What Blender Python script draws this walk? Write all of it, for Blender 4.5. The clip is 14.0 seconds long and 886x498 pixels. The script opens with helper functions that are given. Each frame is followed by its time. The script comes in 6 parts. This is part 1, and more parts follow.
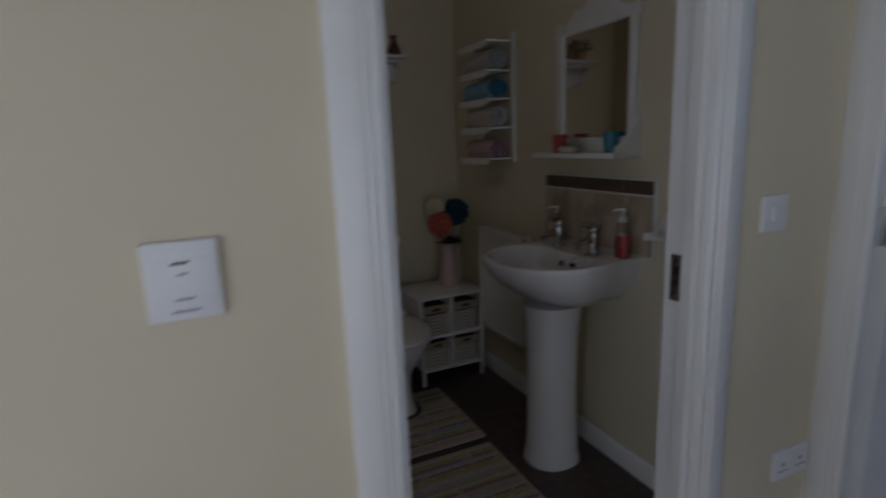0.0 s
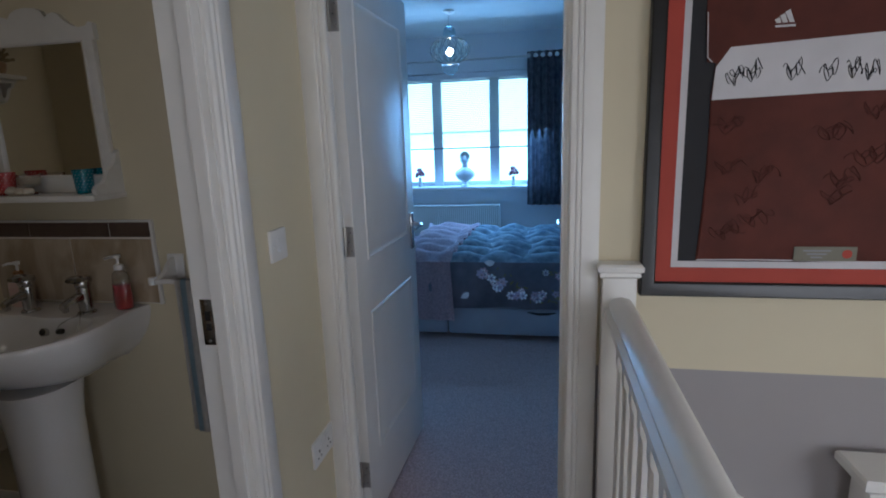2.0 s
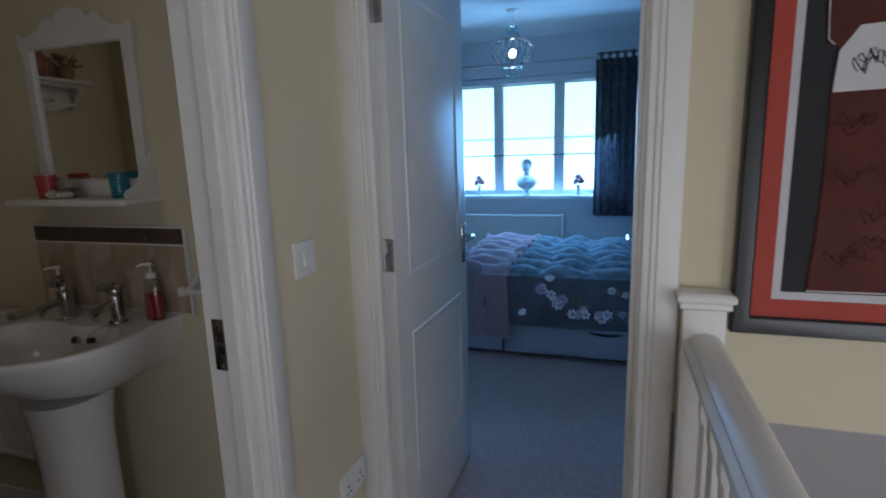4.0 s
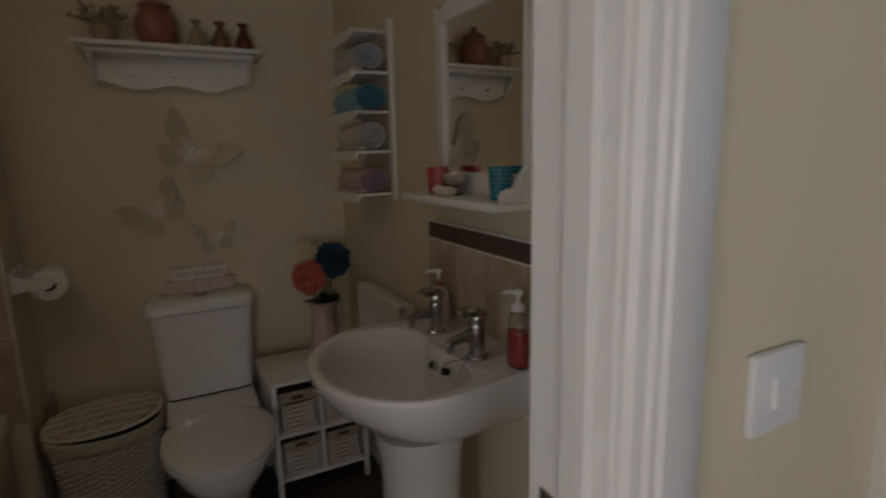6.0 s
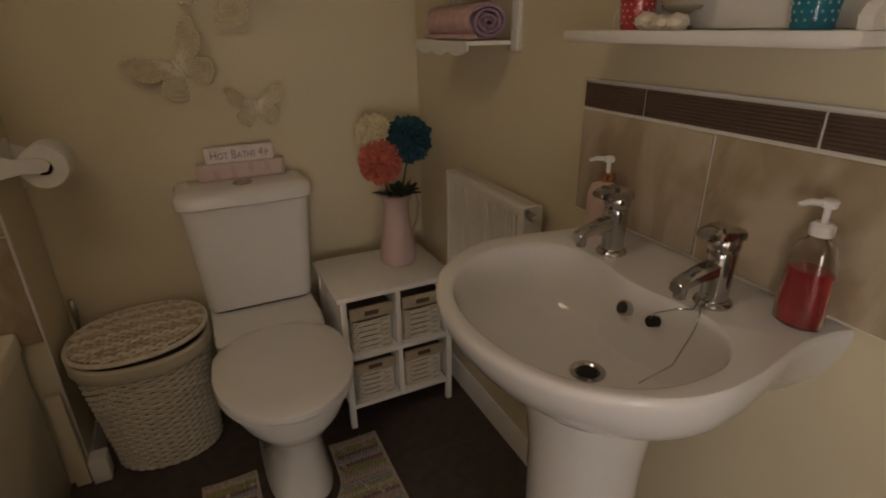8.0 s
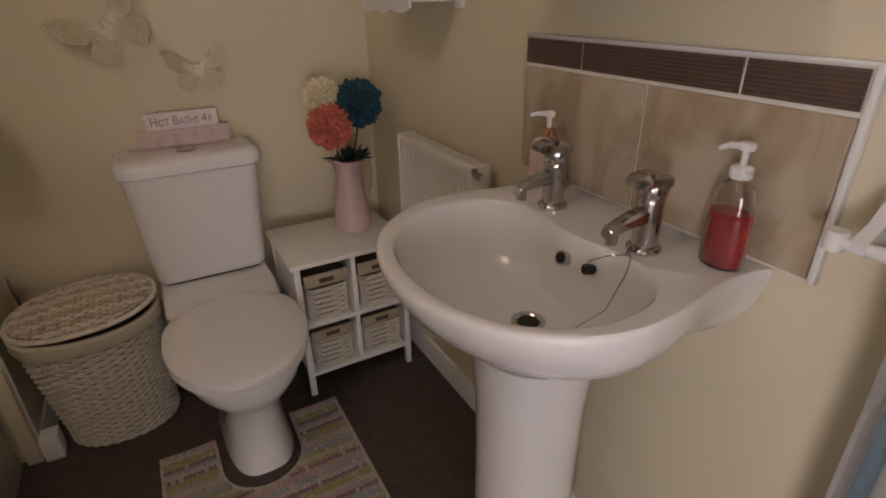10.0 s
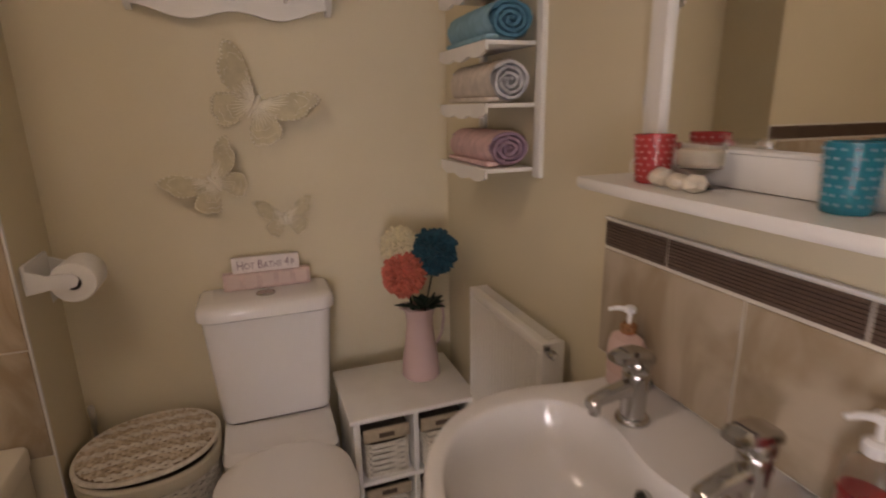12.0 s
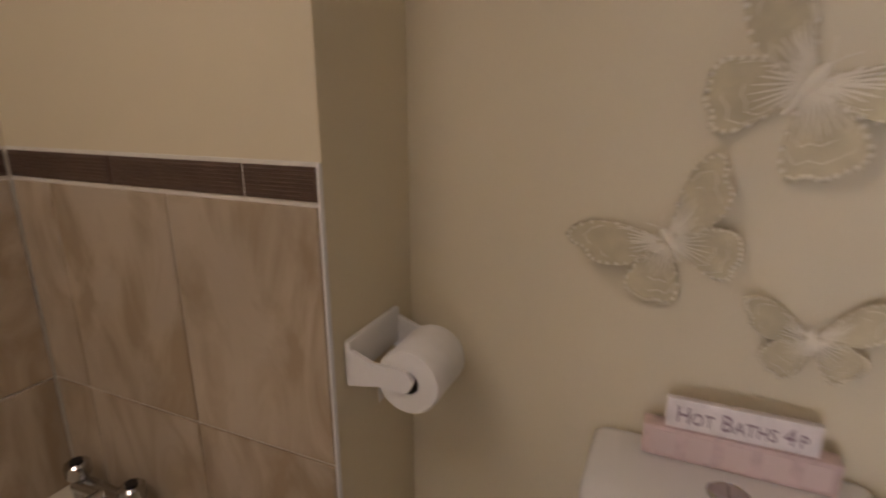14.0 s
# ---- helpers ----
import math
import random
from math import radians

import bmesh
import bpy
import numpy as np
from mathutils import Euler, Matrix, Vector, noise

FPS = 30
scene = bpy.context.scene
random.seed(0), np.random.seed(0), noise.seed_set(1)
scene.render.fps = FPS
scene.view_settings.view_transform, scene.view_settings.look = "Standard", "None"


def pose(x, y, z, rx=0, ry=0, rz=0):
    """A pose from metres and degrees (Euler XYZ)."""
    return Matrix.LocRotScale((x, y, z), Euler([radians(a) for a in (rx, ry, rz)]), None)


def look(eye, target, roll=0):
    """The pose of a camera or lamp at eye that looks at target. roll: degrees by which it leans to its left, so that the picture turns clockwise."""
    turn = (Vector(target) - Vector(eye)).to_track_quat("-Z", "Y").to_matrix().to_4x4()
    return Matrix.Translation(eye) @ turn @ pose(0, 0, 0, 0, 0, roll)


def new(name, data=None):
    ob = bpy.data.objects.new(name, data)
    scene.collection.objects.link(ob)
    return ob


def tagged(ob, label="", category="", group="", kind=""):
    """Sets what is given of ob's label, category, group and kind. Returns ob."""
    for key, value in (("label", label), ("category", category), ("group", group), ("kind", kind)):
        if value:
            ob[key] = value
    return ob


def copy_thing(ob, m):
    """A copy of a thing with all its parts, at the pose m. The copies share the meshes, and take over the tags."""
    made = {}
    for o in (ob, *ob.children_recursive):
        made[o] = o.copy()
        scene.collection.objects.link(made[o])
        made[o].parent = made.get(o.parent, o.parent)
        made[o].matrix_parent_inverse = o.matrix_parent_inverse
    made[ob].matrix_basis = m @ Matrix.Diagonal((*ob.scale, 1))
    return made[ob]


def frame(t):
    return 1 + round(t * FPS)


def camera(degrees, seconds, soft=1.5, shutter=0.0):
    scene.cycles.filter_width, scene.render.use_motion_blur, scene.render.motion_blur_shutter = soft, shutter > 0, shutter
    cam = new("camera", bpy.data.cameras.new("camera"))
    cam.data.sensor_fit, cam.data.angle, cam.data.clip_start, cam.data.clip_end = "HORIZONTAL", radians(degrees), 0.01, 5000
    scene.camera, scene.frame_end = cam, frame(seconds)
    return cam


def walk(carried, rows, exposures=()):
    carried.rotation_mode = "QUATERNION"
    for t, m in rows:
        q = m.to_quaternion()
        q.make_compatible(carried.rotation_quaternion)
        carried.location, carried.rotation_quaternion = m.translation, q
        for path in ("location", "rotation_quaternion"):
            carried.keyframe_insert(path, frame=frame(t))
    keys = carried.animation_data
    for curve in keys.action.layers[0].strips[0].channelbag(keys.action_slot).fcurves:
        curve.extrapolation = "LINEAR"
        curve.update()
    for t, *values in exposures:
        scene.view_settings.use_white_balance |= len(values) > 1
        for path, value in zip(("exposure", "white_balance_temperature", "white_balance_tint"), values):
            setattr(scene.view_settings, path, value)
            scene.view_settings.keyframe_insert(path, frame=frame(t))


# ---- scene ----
cam = camera(80.6, 14.0, soft=1.9, shutter=0.35)
METRES, EYE, TILT, LEAN, TURN = 3.54, 1.338, 0.0, 0.0, -24.0
ROWS = [
    (0.0, 0.0, 0.0, 0.0, -0.46, -11.58, 2.27),
    (0.5, 0.0163, 0.0463, 0.0392, -19.6, -11.63, 2.79),
    (1.0, 0.0142, 0.0462, 0.0537, -36.61, -10.2, 2.3),
    (1.5, -0.0125, 0.0288, 0.0395, -49.25, -9.18, 2.03),
    (2.0, -0.0272, 0.017, 0.0189, -55.44, -11.79, 1.92),
    (4.5, 0.0586, 0.0566, 0.0146, -41.94, -9.64, 1.51),
    (5.0, 0.083, 0.1185, 0.0153, -31.0, -8.36, 1.38),
    (5.5, 0.1064, 0.1781, 0.0165, -18.16, -8.85, 1.49),
    (6.0, 0.1187, 0.2114, 0.013, -3.95, -10.31, 1.24),
    (6.5, 0.1024, 0.235, -0.0053, 5.96, -14.65, 0.73),
    (7.0, 0.065, 0.2777, -0.0084, 5.13, -18.63, 0.35),
    (7.5, 0.0455, 0.318, -0.0139, 0.99, -21.85, 0.71),
    (8.0, 0.042, 0.3579, -0.0152, -1.71, -23.08, 0.68),
    (8.5, 0.0442, 0.3654, -0.0255, -5.16, -24.16, 0.77),
    (11.0, 0.063, 0.3392, -0.0141, -5.11, -26.47, 1.24),
    (11.5, 0.0687, 0.3377, -0.0003, -0.72, -20.91, 1.06),
    (12.0, 0.0674, 0.3887, 0.0159, 4.18, -15.15, 0.94),
    (12.5, 0.0476, 0.4471, 0.0146, 16.21, -15.64, 0.67),
    (13.0, 0.0053, 0.5196, 0.0211, 23.7, -14.55, 0.33),
    (13.5, -0.0361, 0.569, 0.0177, 32.12, -14.77, 0.28),
    (14.0, -0.0714, 0.6088, 0.0152, 47.78, -15.75, 0.08),
]
WALK = [(t, pose(0, 0, EYE, TILT, LEAN, TURN) @ pose(METRES * x, METRES * y, METRES * z, 90 + pitch, roll, yaw)) for t, x, y, z, yaw, pitch, roll in ROWS]
EXPOSURES = [(0.0, -0.28, 5650, 14), (0.5, -0.12, 5900, 14), (1.0, 0.1, 6000, 14), (2.0, 0.15, 6050, 14), (5.0, 0.1, 6150, 14), (5.5, 0.15, 6500, 14), (6.0, 0.4, 6800, 16), (6.5, 0.85, 7500, 18), (7.0, 1.15, 7250, 18), (8.0, 1.4, 8200, 20), (8.5, 1.5, 7700, 22), (11.0, 2.25, 6950, 27), (12.0, 2.25, 7400, 29), (12.5, 2.4, 7400, 28), (13.5, 2.4, 6950, 28), (14.0, 2.48, 6650, 27)]
walk(cam, WALK, EXPOSURES)

# ---- world and lights ----
world = bpy.data.worlds.new("world")
scene.world = world
world.use_nodes = True
wn = world.node_tree
sky = wn.nodes.new("ShaderNodeTexSky")
sky.sky_type, sky.sun_disc, sky.sun_elevation, sky.sun_rotation = "NISHITA", False, radians(40), radians(200)
wn.links.new(sky.outputs[0], wn.nodes["Background"].inputs[0])
wn.nodes["Background"].inputs[1].default_value = 0.12
sun = new("sun", bpy.data.lights.new("sun", "SUN"))
sun.data.energy, sun.data.angle, sun.data.color = 2.0, radians(0.5), (1, 0.95, 0.88)
sun.matrix_world = look((0, 0, 10), (-4, 6, 2))


def area(name, place, target, w, h, watts, colour):
    lamp = new(name, bpy.data.lights.new(name, "AREA"))
    lamp.data.shape, lamp.data.size, lamp.data.size_y = "RECTANGLE", w, h
    lamp.data.energy, lamp.data.color = watts, colour
    lamp.matrix_world = look(place, target)
    return lamp


area("bedroom_window_sky", (4.96, 0.85, 1.42), (2.4, 0.70, 0.2), 1.6, 0.9, 44, (0.19, 0.51, 1.0))
# Fill lamp before the closed west wall; the landing's own source is unseen.
area("landing_west_fill", (-1.36, -0.35, 0.95), (1.3, 0.75, 0.3), 0.9, 1.2, 15, (0.90, 0.95, 1.0))
# Added fill lamp before the closed south wall, brightening the door side.
area("stair_south_fill", (0.05, -1.56, 0.85), (1.4, 0.8, 0.1), 1.0, 1.1, 14, (0.90, 0.95, 1.0))
# Unseen fill lamp under the bathroom ceiling; no fitting or window there.
area("bathroom_ceiling_fill", (0.08, 1.60, 2.34), (0.17, 1.90, 0.2), 0.6, 0.5, 1.48, (1.0, 0.90, 0.75))


# ---- materials ----
def mat(name, colour, rough=0.6, metal=0.0, var=0.06, scale=6.0, bump=0.0, bscale=200.0, spec=0.5, trans=0.0, second=None, coat=0.0):
    m = bpy.data.materials.new(name)
    m.use_nodes = True
    n, l = m.node_tree.nodes, m.node_tree.links
    b = n["Principled BSDF"]
    b.inputs["Roughness"].default_value, b.inputs["Metallic"].default_value = rough, metal
    b.inputs["Specular IOR Level"].default_value = spec
    b.inputs["Transmission Weight"].default_value, b.inputs["Coat Weight"].default_value = trans, coat
    tc = n.new("ShaderNodeTexCoord")
    noi = n.new("ShaderNodeTexNoise")
    noi.inputs["Scale"].default_value, noi.inputs["Detail"].default_value = scale, 6
    l.new(tc.outputs["Object"], noi.inputs["Vector"])
    ramp = n.new("ShaderNodeMixRGB")
    a = [max(0, c * (1 - var)) for c in colour]
    z = second or [min(1, c * (1 + var)) for c in colour]
    ramp.inputs[1].default_value, ramp.inputs[2].default_value = (*a, 1), (*z, 1)
    mr = n.new("ShaderNodeMapRange")
    mr.inputs[1].default_value, mr.inputs[2].default_value = 0.35, 0.65
    l.new(noi.outputs["Fac"], mr.inputs[0])
    l.new(mr.outputs[0], ramp.inputs[0])
    l.new(ramp.outputs[0], b.inputs["Base Color"])
    if bump:
        n2 = n.new("ShaderNodeTexNoise")
        n2.inputs["Scale"].default_value, n2.inputs["Detail"].default_value = bscale, 3
        l.new(tc.outputs["Object"], n2.inputs["Vector"])
        bp = n.new("ShaderNodeBump")
        bp.inputs["Strength"].default_value, bp.inputs["Distance"].default_value = bump, 0.002
        l.new(n2.outputs["Fac"], bp.inputs["Height"])
        l.new(bp.outputs[0], b.inputs["Normal"])
    return m


CREAM = mat("cream wall paint", (0.69, 0.612, 0.445), 0.75, var=0.02, scale=3, bump=0.15, bscale=250)
LAVENDER = mat("grey lower stair wall", (0.36, 0.335, 0.335), 0.75, var=0.02, scale=3, bump=0.1)
CEIL = mat("white ceiling paint", (0.8, 0.79, 0.77), 0.8, var=0.02)
BEDWALL = mat("pale bedroom paint", (0.72, 0.74, 0.76), 0.8, var=0.02)
GLOSS = mat("white gloss paint", (0.80, 0.78, 0.75), 0.38, var=0.02, scale=8, bump=0.06, bscale=60)
VINYL = mat("brown bathroom floor", (0.075, 0.055, 0.048), 0.5, var=0.2, scale=25, bump=0.25, bscale=300)
CARPET = mat("grey carpet", (0.47, 0.34, 0.32), 0.95, var=0.25, scale=160, bump=0.9, bscale=500, spec=0.1)
PORC = mat("white porcelain", (0.785, 0.765, 0.752), 0.1, var=0.01, coat=0.4)
PLASTIC = mat("white plastic", (0.78, 0.77, 0.76), 0.35, var=0.01)
CHROME = mat("chrome", (0.52, 0.51, 0.50), 0.13, metal=1.0, var=0.03)
SATIN = mat("satin steel", (0.5, 0.48, 0.46), 0.32, metal=1.0, var=0.06, scale=40)
DARK = mat("dark void", (0.015, 0.013, 0.012), 0.6)
GROUT = mat("pale grout", (0.74, 0.71, 0.64), 0.8, var=0.05, scale=60)


# ---- builders ----
def box_bm(x0, x1, y0, y1, z0, z1, bevel=0.0, bm=None):
    bm = bm or bmesh.new()
    r = bmesh.ops.create_cube(bm, size=1)
    vs = r["verts"]
    for v in vs:
        v.co = Vector((x0 + (v.co.x + 0.5) * (x1 - x0), y0 + (v.co.y + 0.5) * (y1 - y0), z0 + (v.co.z + 0.5) * (z1 - z0)))
    if bevel:
        es = list({e for v in vs for e in v.link_edges})
        bmesh.ops.bevel(bm, geom=es, offset=bevel, segments=2, affect="EDGES", profile=0.5)
    return bm


def part(name, bm, material, parent=None, label="", smooth=True, kind="", loc=None):
    me = bpy.data.meshes.new(name)
    bmesh.ops.recalc_face_normals(bm, faces=bm.faces)
    bm.to_mesh(me)
    bm.free()
    for m in material if isinstance(material, (list, tuple)) else (material,):
        me.materials.append(m)
    ob = new(name, me)
    if smooth:
        me.shade_smooth()
        me.set_sharp_from_angle(angle=radians(38))
    if parent:
        ob.parent = parent
    if loc:
        ob.location = loc
    return tagged(ob, label, kind=kind)


def thing(name, loc, label, category, group="", rz=0.0):
    e = new(name)
    e.location = loc
    e.rotation_euler = (0, 0, radians(rz))
    return tagged(e, label, category, group)


def wallbox(name, x0, x1, y0, y1, z0, z1, material, bevel=0.0):
    return part(name, box_bm(x0, x1, y0, y1, z0, z1, bevel), material, kind="structure", smooth=False)


# ---- structure ----
H = 2.36
EX, NY, WX = 1.435, 2.945, -0.56
wallbox("bathroom_floor", WX - 0.1, EX + 0.08, 0.86, NY + 0.1, -0.1, 0.0, VINYL)
wallbox("landing_floor", -1.4, 1.53, -0.2, 0.86, -0.2, 0.004, CARPET)
wallbox("landing_floor_west", -1.4, -0.6, -1.6, -0.2, -0.2, 0.004, CARPET)
wallbox("bedroom_floor", 1.52, 5.3, -2.0, 3.0, -0.1, 0.002, CARPET)
wallbox("bathroom_wall_east", EX, EX + 0.1, 0.90, NY, 0, H, CREAM)
wallbox("bathroom_wall_north", 0.19, EX + 0.1, NY, NY + 0.1, 0, H, CREAM)
wallbox("alcove_wall_north", WX - 0.1, 0.19, 2.68, NY + 0.1, 0, H, CREAM)
wallbox("bathroom_wall_west", WX - 0.1, WX, 0.90, 2.68, 0, H, CREAM)
DX0, DX1, DH = 0.250, 1.007, 2.03
wallbox("door_wall_left", -1.4, DX0, 0.80, 0.90, 0, H, CREAM)
wallbox("door_wall_right", DX1, 1.55, 0.80, 0.90, 0, H, CREAM)
wallbox("door_wall_head", DX0, DX1, 0.80, 0.90, DH, H, CREAM)
wallbox("bathroom_ceiling", WX - 0.1, EX + 0.1, 0.90, NY + 0.1, H, H + 0.1, CEIL)
wallbox("landing_ceiling", -1.5, 1.55, -1.7, 0.90, H, H + 0.1, CEIL)
BY0, BY1 = 0.0, 0.760
wallbox("bedroom_wall_north_of_door", 1.475, 1.55, BY1, 0.80, 0, H, CREAM)
wallbox("bedroom_wall_head", 1.475, 1.55, BY0, BY1, DH, H, CREAM)
wallbox("stair_wall_upper", 1.475, 1.55, -1.7, BY0, 0.72, H, CREAM)
# Grey from 0.72 m down, cream above.
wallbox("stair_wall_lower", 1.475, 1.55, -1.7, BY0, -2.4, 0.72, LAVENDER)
wallbox("bedroom_wall_west_a", 1.54, 1.55, 0.90, 3.0, 0, H, BEDWALL)
wallbox("bedroom_wall_west_b", 1.55, 1.58, -2.0, BY0, 0, H, BEDWALL)
wallbox("landing_wall_west", -1.5, -1.4, -1.7, 0.90, -0.2, H, CREAM)
wallbox("landing_wall_south", -1.5, 1.475, -1.7, -1.6, -2.4, H, CREAM)
wallbox("stairwell_wall_west", -0.7, -0.6, -1.6, -0.2, -2.4, -0.2, CREAM)
wallbox("stairwell_floor", -0.7, 1.55, -1.7, 0.2, -2.5, -2.4, CARPET)
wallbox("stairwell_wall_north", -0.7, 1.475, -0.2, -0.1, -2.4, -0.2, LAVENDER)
wallbox("bedroom_wall_north", 1.55, 5.3, 3.0, 3.1, 0, H, BEDWALL)
wallbox("bedroom_wall_south", 1.55, 5.3, -2.1, -2.0, 0, H, BEDWALL)
wallbox("bedroom_ceiling", 1.55, 5.3, -2.1, 3.1, H, H + 0.1, CEIL)
BX = 5.1
WY0, WY1, WZ0, WZ1 = 0.0, 1.69, 0.95, 2.03
wallbox("bedroom_wall_east_sill", BX, BX + 0.2, -2.1, 3.1, 0, WZ0, BEDWALL)
wallbox("bedroom_wall_east_head", BX, BX + 0.2, -2.1, 3.1, WZ1, H, BEDWALL)
wallbox("bedroom_wall_east_a", BX, BX + 0.2, -2.1, WY0, WZ0, WZ1, BEDWALL)
wallbox("bedroom_wall_east_b", BX, BX + 0.2, WY1, 3.1, WZ0, WZ1, BEDWALL)


# ---- more builders ----
def add_face(bm, pts):
    return bm.faces.new([bm.verts.new(p) for p in pts])


def loft(rings, cap0=True, cap1=True, bm=None, closed=True):
    bm = bm or bmesh.new()
    vs = [[bm.verts.new(p) for p in r] for r in rings]
    n = len(rings[0])
    for a, b in zip(vs, vs[1:]):
        for i in range(n if closed else n - 1):
            j = (i + 1) % n
            bm.faces.new((a[i], a[j], b[j], b[i]))
    if cap0:
        bm.faces.new(list(reversed(vs[0])))
    if cap1:
        bm.faces.new(vs[-1])
    return bm


def lathe(profile, c=(0, 0, 0), segs=24, sx=1.0, sy=1.0, bm=None, cap0=True, cap1=True):
    rings = []
    for r, z in profile:
        rings.append([(c[0] + r * sx * math.cos(k * math.tau / segs), c[1] + r * sy * math.sin(k * math.tau / segs), c[2] + z) for k in range(segs)])
    return loft(rings, cap0, cap1, bm)


def tube(points, r, segs=8, bm=None, caps=True):
    pts = [Vector(p) for p in points]
    rings = []
    up = Vector((0, 0, 1))
    side = None
    for i, p in enumerate(pts):
        d = (pts[min(i + 1, len(pts) - 1)] - pts[max(i - 1, 0)]).normalized()
        if side is None:
            side = d.cross(up if abs(d.z) < 0.9 else Vector((1, 0, 0))).normalized()
        side = (side - d * side.dot(d)).normalized()
        b = d.cross(side)
        rr = r[i] if isinstance(r, (list, tuple)) else r
        rings.append([p + side * (rr * math.cos(k * math.tau / segs)) + b * (rr * math.sin(k * math.tau / segs)) for k in range(segs)])
    return loft(rings, caps, caps, bm)


def plate(poly, thick, to3, bm=None):
    """A flat board of outline poly (u, v), thick along w; to3(u, v, w) gives its place."""
    bm = bm or bmesh.new()
    return loft([[to3(u, v, 0) for u, v in poly], [to3(u, v, thick) for u, v in poly]], bm=bm)


def moulding(u0, u1, v0, v1, profile, to3, bm=None, fill=True):
    """Rectangles inset by d at height h, joined: a mitred moulding."""
    rings = [[to3(u0 + d, v0 + d, h), to3(u1 - d, v0 + d, h), to3(u1 - d, v1 - d, h), to3(u0 + d, v1 - d, h)] for d, h in profile]
    return loft(rings, False, fill, bm)


def ring_of(cx, cy, a, b, n=2.0, count=48, z=0.0):
    out = []
    for k in range(count):
        t = k * math.tau / count
        c, s = math.cos(t), math.sin(t)
        out.append((cx + a * math.copysign(abs(c) ** (2 / n), c), cy + b * math.copysign(abs(s) ** (2 / n), s), z))
    return out


def ball(c, r, bm=None, sx=1, sy=1, sz=1, u=12, v=8):
    prof = [(max(0.001, r * math.sin(math.pi * i / v)), -r * sz * math.cos(math.pi * i / v)) for i in range(v + 1)]
    return lathe(prof, c, u, sx, sy, bm)


# ---- doors and trim ----
ARCH = [(0, 0), (0, 0.018), (0.004, 0.021), (0.05, 0.021), (0.053, 0.016), (0.058, 0.0195), (0.064, 0.019), (0.067, 0.0135), (0.072, 0.017), (0.082, 0.016), (0.088, 0.010), (0.088, 0)]


def architrave(wall_axis, wall_at, out, a0, a1, top):
    """Two legs and a head round an opening from a0 to a1 on the plane wall_axis = wall_at; out: +1 or -1, the side it stands on."""
    w = ARCH[-1][0]

    def place(u, h, z):
        return (u, wall_at + out * h, z) if wall_axis == "y" else (wall_at + out * h, u, z)
    for sign, a in ((-1, a0), (1, a1)):
        lo = [place(a + sign * (w - d), h, 0.0) for d, h in ARCH]
        hi = [place(a + sign * (w - d), h, top + w - d) for d, h in ARCH]
        part("architrave", loft([lo, hi]), GLOSS, kind="structure")
    l = [place(a0 - (w - d), h, top + w - d) for d, h in ARCH]
    r = [place(a1 + (w - d), h, top + w - d) for d, h in ARCH]
    part("architrave", loft([l, r]), GLOSS, kind="structure")


LT = 1.985
architrave("y", 0.80, -1, 0.264, 0.992, LT + 0.012)
architrave("y", 0.90, 1, 0.254, 1.003, LT + 0.012)
architrave("x", 1.475, -1, 0.022, 0.714, LT + 0.012)
architrave("x", 1.55, 1, 0.022, 0.714, LT + 0.012)
wallbox("door_lining", 0.250, 0.270, 0.798, 0.902, 0, LT, GLOSS)
wallbox("door_lining", 0.987, 1.007, 0.798, 0.902, 0, LT, GLOSS)
wallbox("door_lining", 0.250, 1.007, 0.798, 0.902, LT, 2.03, GLOSS)
wallbox("door_stop", 0.977, 0.987, 0.815, 0.848, 0, LT, GLOSS, 0.002)
wallbox("door_stop", 0.270, 0.280, 0.815, 0.848, 0, LT, GLOSS, 0.002)
wallbox("door_lining", 1.473, 1.552, 0.0, 0.028, 0, LT, GLOSS)
wallbox("door_lining", 1.473, 1.552, 0.738, 0.760, 0, LT, GLOSS)
wallbox("door_lining", 1.473, 1.552, 0.0, 0.760, LT, 2.03, GLOSS)
wallbox("door_stop", 1.485, 1.510, 0.727, 0.738, 0, LT, GLOSS, 0.002)
wallbox("door_stop", 1.485, 1.510, 0.028, 0.040, 0, LT, GLOSS, 0.002)


def skirting(x0, y0, x1, y1, nx, ny, h=0.095):
    prof = [(0, 0), (0.016, 0), (0.016, h - 0.03), (0.012, h - 0.018), (0.012, h - 0.012), (0.006, h), (0, h)]
    part("baseboard", loft([[(x0 + nx * d, y0 + ny * d, z) for d, z in prof], [(x1 + nx * d, y1 + ny * d, z) for d, z in prof]]), GLOSS, kind="structure")


skirting(-1.4, 0.80, 0.174, 0.80, 0, -1)
skirting(1.082, 0.80, 1.473, 0.80, 0, -1)
skirting(1.55, 0.84, 1.55, 2.9, 1, 0)
skirting(1.60, -0.031, 2.6, -0.031, 0, 1)
skirting(1.082, 0.90, EX, 0.90, 0, 1)


